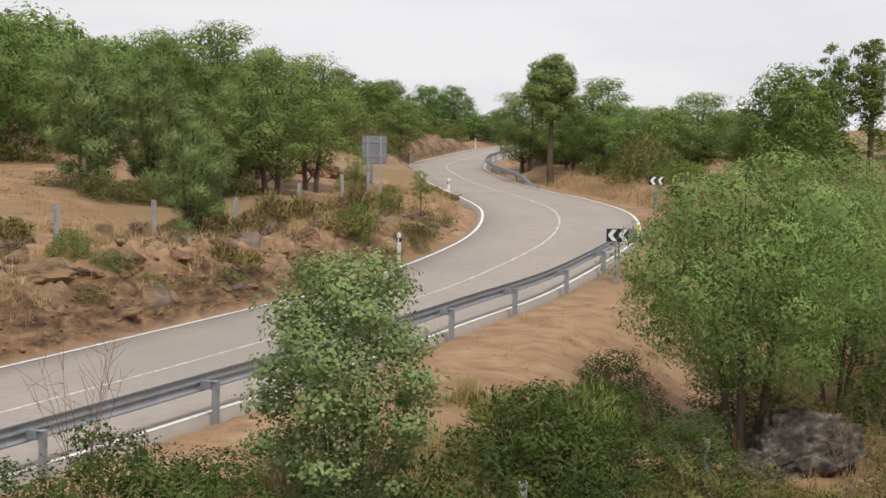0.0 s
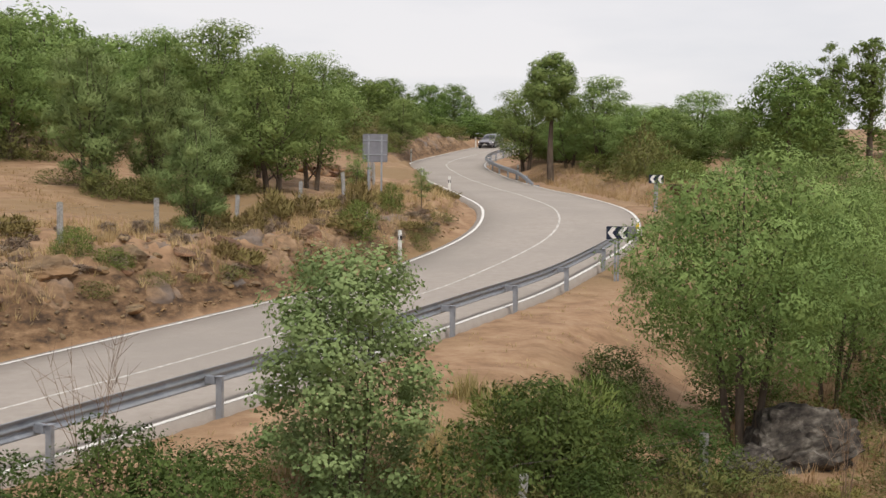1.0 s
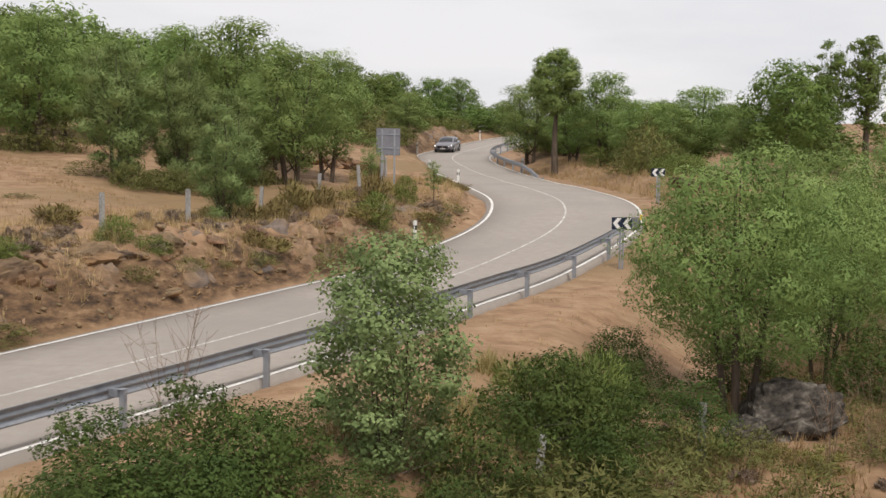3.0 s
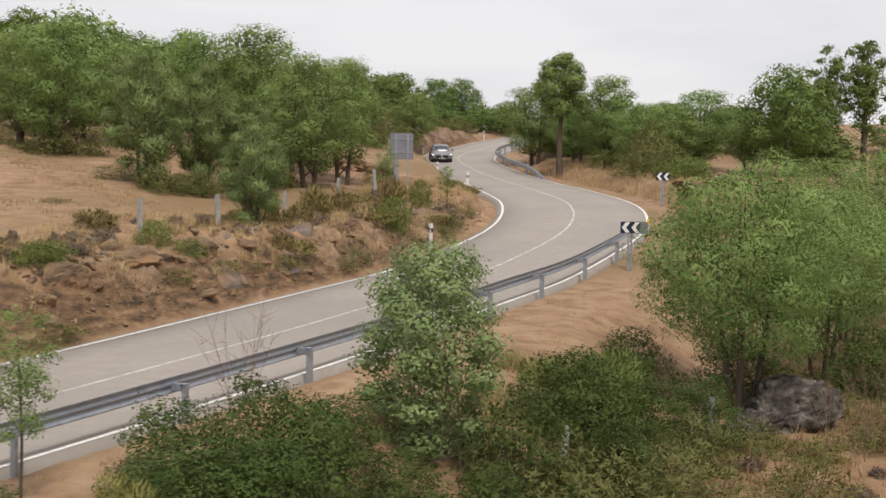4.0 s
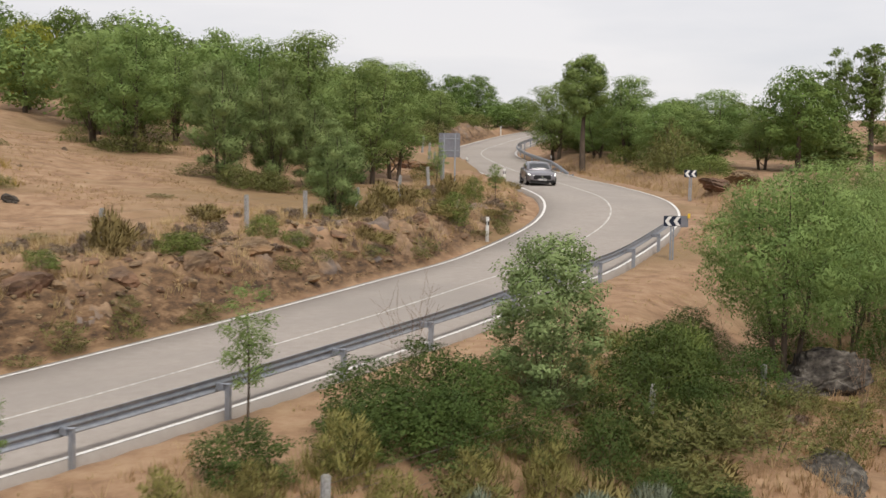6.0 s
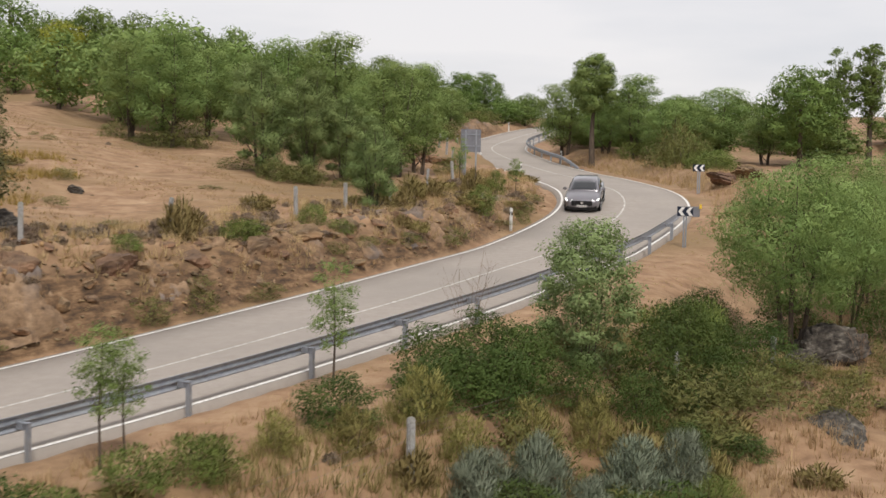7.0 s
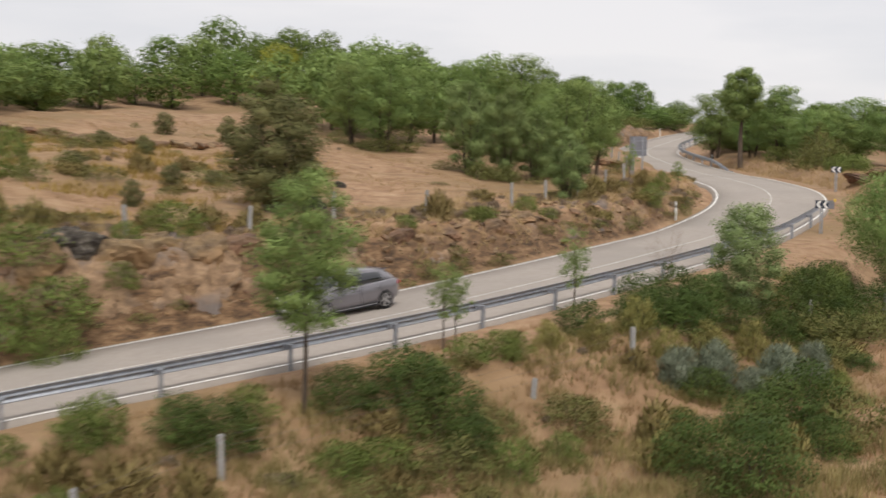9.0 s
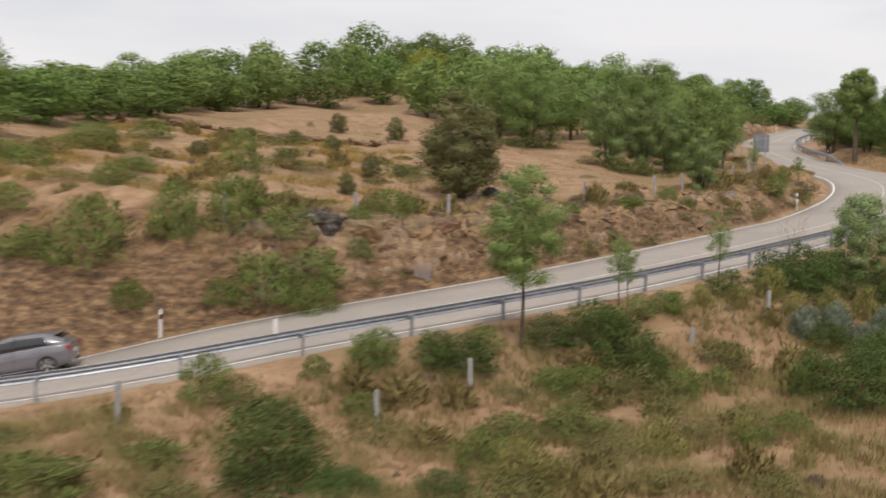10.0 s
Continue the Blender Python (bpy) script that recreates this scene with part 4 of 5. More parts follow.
def fence_post(x, y, h):
    bm = bmesh.new()
    box(bm, (0.15, 0.13, h + 0.4), (0, 0, h / 2 - 0.2), 0.025)
    for v in bm.verts:
        v.co.x += 0.012 * math.sin(v.co.z * 7 + x) * (1 if v.co.z > 0 else 0)
        v.co.y += 0.012 * math.cos(v.co.z * 5 + y)
    ob = part("fence_post", bm, M_GRANITE)
    ob.matrix_basis = pose(x, y, gz(x, y), rf.uniform(-4, 4), rf.uniform(-4, 4), rf.uniform(0, 90))
    return tagged(ob, "rough grey granite fence post on the roadside", "fence post", "granite fence posts")


def fence(posts, h):
    tops = []
    for x, y in posts:
        hh = h * rf.uniform(0.9, 1.08) * {(-8.3, 6.6): 0.5, (1.1, 18.7): 0.7}.get((x, y), 1)
        fence_post(x, y, hh)
        tops.append((x, y, gz(x, y)))
    lines = []
    for u in (0.45, 0.75, 1.0):
        for a, b in zip(tops[:-1], tops[1:]):
            p, q = np.array(a) + [0, 0, u], np.array(b) + [0, 0, u]
            lines.append(([p, (p + q) / 2 - [0, 0, 0.04], q], [0.003] * 3))
    v, f = tubes(lines, 4)
    tagged(piece("fence_wire", mesh_of("fence_wire", v, f, M_WIRE)), "thin rusted wire strung between granite posts", "wire")


fence(FENCE, 1.15)
fence(LOW_FENCE, 1.15)


# ---------------------------------------------------------------- rocks and dry grass
M_ROCK = material("brown_schist", [(0.28, (0.075, 0.052, 0.040)), (0.5, (0.185, 0.125, 0.078)), (0.72, (0.285, 0.190, 0.108))], scale=2.6, detail=10, bump=0.9, bump_scale=9, rand=0.3, big=(0.5, (0.30, 0.17, 0.09), 0.45, 0.7), stretch=(1, 1, 2.2))
M_ROCK_GREY = material("lichened_grey_rock", [(0.40, (0.030, 0.025, 0.021)), (0.54, (0.085, 0.073, 0.060)), (0.72, (0.24, 0.215, 0.18))], scale=7.5, detail=10, bump=1.0, bump_scale=8, rand=0.15)


def stone(seed, cuts=9, layers=0.0, level=3):
    """A broken, angular stone of about unit size, cut by random planes; layers: worn ledges along tilted beds."""
    rng = random.Random(seed)
    bm = bmesh.new()
    bmesh.ops.create_icosphere(bm, subdivisions=level, radius=0.62)
    for i in range(cuts):
        n = Vector((rng.gauss(0, 1), rng.gauss(0, 1), rng.gauss(0, 1))).normalized()
        d = rng.uniform(0.3, 0.5)
        for v in bm.verts:
            k = v.co.dot(n) - d
            if k > 0:
                v.co -= n * k * 0.96
    bed = Vector((0.35, 0.15, 1)).normalized()
    for v in bm.verts:
        out = v.co.normalized()
        v.co += out * (0.10 * noise.noise(v.co * 2.4 + Vector((seed, 0, 0))) + 0.06 * noise.noise(v.co * 6 + Vector((0, seed, 0))) + 0.03 * noise.noise(v.co * 15))
        if layers:
            k = v.co.dot(bed) * 6 + 0.8 * noise.noise(v.co * 3)
            v.co += out * layers * 0.10 * ((k % 1.0) - 0.5)
    return bm


STONES = []
for i in range(7):
    bm = stone(40 + i)
    me = bpy.data.meshes.new("stone")
    bm.to_mesh(me)
    bm.free()
    me.materials.append(M_ROCK)
    STONES.append(me)
rr = random.Random(17)
for i in range(150):
    s = rr.choice([rr.uniform(42, 62), rr.uniform(50, 92), rr.uniform(60, 78), rr.uniform(42, 96)])
    u = rr.uniform(0.0, 1.0)
    off = -(4.35 + 2.6 * u)
    x, y, z = road_at(s, off)
    size = rr.uniform(0.14, 0.40) * (1.25 if s < 62 else 1.0)
    ob = new("rock", rr.choice(STONES))
    ob.matrix_basis = pose(x, y, gz(x, y) + 0.02 * size, rr.uniform(-25, 25), rr.uniform(-25, 25), rr.uniform(0, 360)) @ Matrix.Diagonal((size * rr.uniform(0.9, 1.7), size, size * rr.uniform(0.5, 0.9), 1))
    tagged(ob, "broken brown schist rock in the cut bank", "rock", "rocks of the cut bank")

V, F, n0 = [], [], 0
bm = bmesh.new()
bmesh.ops.create_icosphere(bm, subdivisions=1, radius=0.5)
ico_v, ico_f = np.array([v.co[:] for v in bm.verts]), np.array([[v.index for v in f.verts] for f in bm.faces])
bm.free()
rs = np.random.RandomState(8)
for i in range(1500):
    x, y, z = road_at(rs.uniform(38, 100), -(4.15 + 3.2 * rs.uniform(0, 1) ** 1.3))
    sz = rs.uniform(0.04, 0.17) * np.array([rs.uniform(1, 2), rs.uniform(0.7, 1.2), rs.uniform(0.35, 0.8)])
    rot = np.array(Euler(rs.uniform(-0.6, 0.6, 3) + [0, 0, rs.uniform(0, 6)]).to_matrix())
    V.append((ico_v * (1 + rs.uniform(-0.3, 0.3, (len(ico_v), 1))) * sz) @ rot.T + [x, y, gz(x, y) + 0.01])
    F.append(ico_f + n0)
    n0 += len(ico_v)
tagged(piece("stones", mesh_of("stones", np.vstack(V), np.vstack(F), M_ROCK)), "loose brown stones strewn over the cut bank", "stones", kind="stuff")



def rock_face(s0, s1, cut, label, seed):
    """A broken, bedded face of blocks that stands out of the bank in patches; cut: how much of it stays buried."""
    ss, us = np.arange(s0, s1, 0.085 if s0 < 100 else 0.2), np.linspace(0.02, 1.0, 40 if s0 < 100 else 24)
    S, U = np.meshgrid(ss, us, indexing="ij")
    P = np.array([road_at(s, -(4.12 + 2.9 * u)) for s, u in zip(S.ravel(), U.ravel())])
    P[:, 2] = ground_z(P[:, 0], P[:, 1])
    push = np.empty(len(P))
    for i, (p, s, u) in enumerate(zip(P, S.ravel(), U.ravel())):
        q = Vector((s * 1.05 + p[2] * 0.55, u * 2.0 + seed, p[2] * 2.3 - s * 0.35))
        q += 0.35 * noise.noise_vector(q * 0.9)
        dist, near = noise.voronoi(q)
        crack = min(1.0, (dist[1] - dist[0]) / 0.16)
        small, spot = noise.voronoi(q * 2.7)
        edge = min(1.0, min(u / 0.12, (1 - u) / 0.2), min(s - s0, s1 - s) / 0.8)
        push[i] = 0.30 * noise.noise(near[0] * 1.7) + 0.08 * noise.noise(spot[0] * 1.9) + 0.09 * (crack - 1) + 0.035 * noise.noise(q * 6) + 0.30 * noise.noise(Vector((s * 0.33, u * 1.3, seed))) - cut - 0.30 * (1 - edge)
    sd = np.array([[np.interp(s, S_AXIS, SIDE[:, k]) for k in range(2)] for s in S.ravel()])
    P[:, :2] += sd * (0.75 * push)[:, None]
    P[:, 2] += 0.65 * push
    i = np.arange(len(P)).reshape(S.shape)
    F = np.stack([i[:-1, :-1], i[1:, :-1], i[1:, 1:], i[:-1, 1:]], -1).reshape(-1, 4)
    return tagged(piece("rock_outcrop", mesh_of("rock_outcrop", P, F, M_ROCK_FACE)), label, "rock")


M_ROCK_FACE = material("ochre_schist", [(0.28, (0.105, 0.070, 0.048)), (0.5, (0.255, 0.165, 0.098)), (0.72, (0.40, 0.275, 0.170))], scale=2.2, detail=11, bump=0.9, bump_scale=11, big=(0.45, (0.20, 0.165, 0.145), 0.50, 0.66), stretch=(1, 1, 1.8))
rock_face(40.5, 58.0, -0.06, "broken ochre rock face of the road cutting", 3.0)
rock_face(136.0, 184.0, 0.0, "dark lichened rock in the far roadside bank", 14.0)
rock_face(60.0, 93.0, 0.04, "low broken brown rock in the roadside bank", 8.0)

# slabs of the rock face where the bank is steepest
for i, (s, u, w, h) in enumerate([(43.5, 0.5, 1.5, 1.5), (45.2, 0.8, 1.9, 1.4), (46.8, 0.5, 1.5, 1.6), (48.5, 0.9, 1.6, 1.3), (50.2, 0.5, 1.4, 1.5), (52.0, 0.7, 1.5, 1.2), (53.6, 0.4, 1.2, 1.2), (57, 0.7, 1.3, 0.9), (60.5, 0.5, 1.4, 1.0), (64, 0.6, 1.4, 0.8), (67.5, 0.4, 1.3, 0.9), (71, 0.6, 1.3, 0.8), (74.2, 0.5, 1.1, 0.8), (79, 0.6, 1.0, 0.7), (84, 0.5, 1.0, 0.7)]):
    x, y, z = road_at(s, -(4.7 + 1.6 * u))
    bm = stone(200 + i, 10, 0.6, 4)
    ob = part("rock_outcrop", bm, M_ROCK_GREY if i == 1 else M_ROCK)
    ob.matrix_basis = pose(x, y, gz(x, y) - 0.1 * h, rr.uniform(-10, 10), rr.uniform(-12, 12), math.degrees(road_yaw(s)) + rr.uniform(-15, 15)) @ Matrix.Diagonal((w * 1.2, w * 0.7, h, 1))
    tagged(ob, "jagged layered rock outcrop in the cut bank", "rock")
# grey boulders; the last two, in brown rock, stand for a rocky dirt mound
for i, (x, y, w, h, zz) in enumerate([(6.7, 24.9, 2.5, 1.5, 0.2), (5.7, 23.9, 1.3, 0.7, 0.05), (4.6, 16.5, 1.9, 0.3, 0.0), (-2.0, -4.0, 0.5, 0.6, 0.05), (-18.5, 24.4, 1.3, 0.8, 0.15), (-19.5, 36.0, 0.6, 0.35, 0.1), (11.4, 60.0, 2.2, 0.7, 0.0), (13.2, 61.5, 2.8, 0.95, 0.05)]):
    bm = stone(300 + i, 8, 0.8, 4 if i else 5)
    ob = part("boulder", bm, M_ROCK_GREY if i not in (6, 7) else M_ROCK)
    ob.matrix_basis = pose(x, y, gz(x, y) + zz, 0, -14, 25 + 30 * i) @ Matrix.Diagonal((w, w * 0.75, h, 1))
    tagged(ob, "lichened grey boulder, or brown stone standing for a rocky dirt mound, on dry slope", "boulder")
# the tumbled stone wall behind the fence
wall_stones = []
for i in range(70):
    q = i / 69
    x, y = -12.5 + 8.0 * q + rr.uniform(-0.3, 0.3), 66.5 + 2.5 * q + rr.uniform(-0.3, 0.3)
    sz = rr.uniform(0.35, 0.7)
    ob = new("wall_stone", rr.choice(STONES))
    ob.matrix_basis = pose(x, y, gz(x, y) + rr.uniform(0.1, 0.5), rr.uniform(-20, 20), rr.uniform(-20, 20), rr.uniform(0, 360)) @ Matrix.Diagonal((sz * 1.3, sz, sz * 0.6, 1))
    wall_stones.append(ob)
wall = tagged(empty("dry_stone_wall"), "tumbled low dry stone wall on the meadow", "stone wall")
for o in wall_stones:
    o.parent = wall
wall2 = tagged(empty("dry_stone_wall"), "long low ruined stone wall below the wood", "stone wall")
for i in range(90):
    q = i / 89
    x, y = -47 + 18 * q + rr.uniform(-0.4, 0.4), 40 + 10 * q + 2 * math.sin(q * 6) + rr.uniform(-0.3, 0.3)
    sz = rr.uniform(0.35, 0.8)
    ob = new("wall_stone", rr.choice(STONES))
    ob.matrix_basis = pose(x, y, gz(x, y) + rr.uniform(0.05, 0.3), rr.uniform(-20, 20), rr.uniform(-20, 20), rr.uniform(0, 360)) @ Matrix.Diagonal((sz * 1.3, sz, sz * 0.5, 1))
    ob.parent = wall2


def grass(name, n, region, mat, seed, tall, label, blades=7, keep=None):
    """Tufts of blades strewn over a stretch of the plan."""
    rng = np.random.RandomState(seed)
    x0, x1, y0, y1 = region
    x, y = rng.uniform(x0, x1, n), rng.uniform(y0, y1, n)
    d, zr, s = road_off(x, y)
    ok = np.abs(d) > 3.95
    if keep is not None:
        ok &= keep(x, y, d, s, rng)
    x, y = x[ok], y[ok]
    z = ground_z(x, y)
    m = len(x)
    V = []
    hh = tall * rng.uniform(0.5, 1.3, m)
    for b in range(blades):
        a = rng.uniform(0, 6.283, m)
        r = rng.uniform(0.0, 0.12, m)
        bx, by = x + r * np.cos(a), y + r * np.sin(a)
        lean = rng.uniform(0.15, 0.7, m) * hh
        wx, wy = -np.sin(a) * 0.012, np.cos(a) * 0.012
        V.append(np.stack([np.stack([bx - wx, by - wy, z - 0.03], 1), np.stack([bx + wx, by + wy, z - 0.03], 1), np.stack([bx + np.cos(a) * lean, by + np.sin(a) * lean, z + hh * rng.uniform(0.6, 1, m)], 1)], 1))
    V = np.concatenate(V).reshape(-1, 3)
    ob = piece(name, mesh_of(name, V, np.arange(len(V)).reshape(-1, 3), mat))
    return tagged(ob, label, "grass", kind="stuff")


M_STRAW = material("dry_straw", [(0.3, (0.30, 0.205, 0.100)), (0.7, (0.54, 0.395, 0.215))], scale=0.7, detail=3, rough=0.8, bump=0, rand=0.3, trans=0.2)
M_WEED = material("yellow_green_weed", [(0.3, (0.185, 0.165, 0.058)), (0.7, (0.40, 0.33, 0.14))], scale=0.5, detail=3, rough=0.8, bump=0, rand=0.3, trans=0.2)

M_OCHRE = material("ochre_weed", [(0.3, (0.22, 0.145, 0.035)), (0.7, (0.40, 0.27, 0.085))], scale=0.5, detail=3, rough=0.8, bump=0, rand=0.3, trans=0.2)


grass("dry_grass", 52000, (-34, 12, -18, 32), M_STRAW, 1, 0.30, "dry straw-coloured grass on the roadside slopes", keep=lambda x, y, d, s, rng: (d > 4.9) & ((s < 56) | (d > 10.5)) & ((waves(x, y, 5, 41) + rng.uniform(-0.5, 0.5, len(x))) > -0.25))
grass("dry_grass", 34000, (-46, 4, 8, 70), M_STRAW, 2, 0.13, "short dry meadow grass", blades=5, keep=lambda x, y, d, s, rng: (d < -7) & ((waves(x, y, 8, 43) + rng.uniform(-0.5, 0.5, len(x))) > 0.1))
grass("dry_grass", 42000, (-30, 6, 4, 66), M_STRAW, 3, 0.36, "dry grass tufts on the cut bank", keep=lambda x, y, d, s, rng: (d < -4.5) & (d > -10) & ((waves(x, y, 3, 45) + rng.uniform(-0.5, 0.5, len(x))) > 0.1 - 0.06 * (-d - 4.5) - 0.3 * (s > 76)))
grass("weeds", 60000, (-34, 1.5, -18, 24), M_WEED, 4, 0.42, "yellow-green weeds in dry grass", keep=lambda x, y, d, s, rng: (d > 6.6) & ((waves(x, y, 4, 47) + rng.uniform(-0.4, 0.4, len(x))) > -0.05))
grass("weeds", 16000, (-46, -20, 6, 46), M_OCHRE, 5, 0.45, "ochre weeds on the upper meadow", keep=lambda x, y, d, s, rng: (d < -7.5) & ((waves(x, y, 6, 49) + rng.uniform(-0.3, 0.3, len(x))) > 0.22 + 0.03 * np.maximum(x + 34, 0)))
grass("dry_grass", 6000, (2, 24, 44, 100), M_STRAW, 6, 0.5, "tall dry grass beyond the bend", keep=lambda x, y, d, s, rng: (d > 4.6) & (d < 9))

grass("dry_grass", 9000, (-32, 12, -2, 46), M_STRAW, 7, 0.09, "thin short dry grass on the sandy roadside", blades=5, keep=lambda x, y, d, s, rng: (d > 3.9) & (d < 7.5) & ((waves(x, y, 2.5, 53) + rng.uniform(-0.6, 0.6, len(x))) > 0.0))

# ---------------------------------------------------------------- the car
M_PAINT = material("dark_grey_car_paint", [(0.3, (0.185, 0.175, 0.190)), (0.7, (0.212, 0.200, 0.217))], scale=2, rough=0.30, bump=0, metal=0.4, spec=0.5, coat=0.8)
M_GLASS = material("dark_car_glass", [(0.3, (0.010, 0.012, 0.014)), (0.7, (0.014, 0.016, 0.018))], scale=2, rough=0.03, bump=0, spec=1.0)
M_TRIM = material("black_trim", [(0.3, (0.010, 0.010, 0.011)), (0.7, (0.02, 0.02, 0.021))], scale=8, rough=0.4, bump=0)
M_TYRE = material("tyre_rubber", [(0.3, (0.012, 0.012, 0.012)), (0.7, (0.025, 0.024, 0.023))], scale=12, rough=0.85, bump=0.2)
M_ALLOY = material("alloy_rim", [(0.3, (0.55, 0.55, 0.56)), (0.7, (0.66, 0.66, 0.67))], scale=4, rough=0.3, bump=0, metal=0.9)
M_CHROME = material("chrome_strip", [(0.3, (0.70, 0.70, 0.71)), (0.7, (0.78, 0.78, 0.79))], scale=4, rough=0.15, bump=0, metal=1.0)
M_TAIL = material("red_tail_lens", [(0.3, (0.35, 0.012, 0.012)), (0.7, (0.45, 0.02, 0.02))], scale=4, rough=0.15, bump=0)
M_LAMP = bpy.data.materials.new("lit_headlamp")
M_LAMP.use_nodes = True
M_LAMP.node_tree.nodes["Principled BSDF"].inputs["Emission Color"].default_value = (1.0, 0.97, 0.9, 1)
M_LAMP.node_tree.nodes["Principled BSDF"].inputs["Emission Strength"].default_value = 3.0


def loft(sections, cap=True):
    """Joins mirrored half sections [(y, z)...] at stations x."""
    bm = bmesh.new()
    rings = []
    for x, half in sections:
        full = [(y, z) for y, z in half] + [(-y, z) for y, z in half[::-1] if y > 1e-6]
        rings.append([bm.verts.new((x, y, z)) for y, z in full])
    n = len(rings[0])
    for a, b in zip(rings[:-1], rings[1:]):
        for i in range(n):
            bm.faces.new((a[i], a[(i + 1) % n], b[(i + 1) % n], b[i]))
    if cap:
        bm.faces.new(rings[0][::-1])
        bm.faces.new(rings[-1])
    bmesh.ops.recalc_face_normals(bm, faces=bm.faces)
    return bm


def plate(bm, corners, thick):
    """A thin curved-in panel on four corners, given thickness along its normal."""
    c = [Vector(p) for p in corners]
    n = (c[1] - c[0]).cross(c[3] - c[0]).normalized() * thick
    a = [bm.verts.new(p) for p in c]
    b = [bm.verts.new(p + n) for p in c]
    bm.faces.new(a[::-1])
    bm.faces.new(b)
    for i in range(4):
        bm.faces.new((a[i], a[(i + 1) % 4], b[(i + 1) % 4], b[i]))


def car_wheel(car, x, side):
    w = empty("wheel")
    w.parent = car
    w.location = (x, side * 0.825, 0.325)
    bm = bmesh.new()
    r, hw = 0.325, 0.11
    prof = [(0.225, -hw), (0.29, -hw - 0.005), (0.318, -hw * 0.75), (r, -hw * 0.3), (r, hw * 0.3), (0.318, hw * 0.75), (0.29, hw + 0.005), (0.225, hw)]
    rings = []
    for k in range(28):
        a = 2 * math.pi * k / 28
        rings.append([bm.verts.new((q * math.cos(a), y, q * math.sin(a))) for q, y in prof])
    for k in range(28):
        a, b = rings[k], rings[(k + 1) % 28]
        for i in range(len(prof) - 1):
            bm.faces.new((a[i], a[i + 1], b[i + 1], b[i]))
    bmesh.ops.recalc_face_normals(bm, faces=bm.faces)
    part("tyre", bm, M_TYRE, w, smooth=True)
    bm = bmesh.new()
    bmesh.ops.create_cone(bm, cap_ends=True, segments=28, radius1=0.228, radius2=0.228, depth=0.10, matrix=pose(0, side * 0.02, 0, 90))
    rim = part("brake_disc", bm, M_TRIM, w)
    bm = bmesh.new()
    for k in range(5):
        for dv in (-0.13, 0.13):
            a = 2 * math.pi * k / 5 + dv
            box(bm, (0.20, 0.03, 0.036), (0.12 * math.cos(a), side * 0.088, 0.12 * math.sin(a)), 0.006, pose(0, 0, 0, 0, -math.degrees(a), 0))
    bmesh.ops.create_cone(bm, cap_ends=True, segments=16, radius1=0.05, radius2=0.045, depth=0.04, matrix=pose(0, side * 0.09, 0, 90))
    for k in range(24):
        a = 2 * math.pi * (k + 0.5) / 24
        box(bm, (0.025, 0.05, 0.063), (0.218 * math.cos(a), side * 0.085, 0.218 * math.sin(a)), 0.0, pose(0, 0, 0, 0, -math.degrees(a), 0))
    part("rim", bm, M_ALLOY, w, "silver five-spoke alloy rim")
    return w


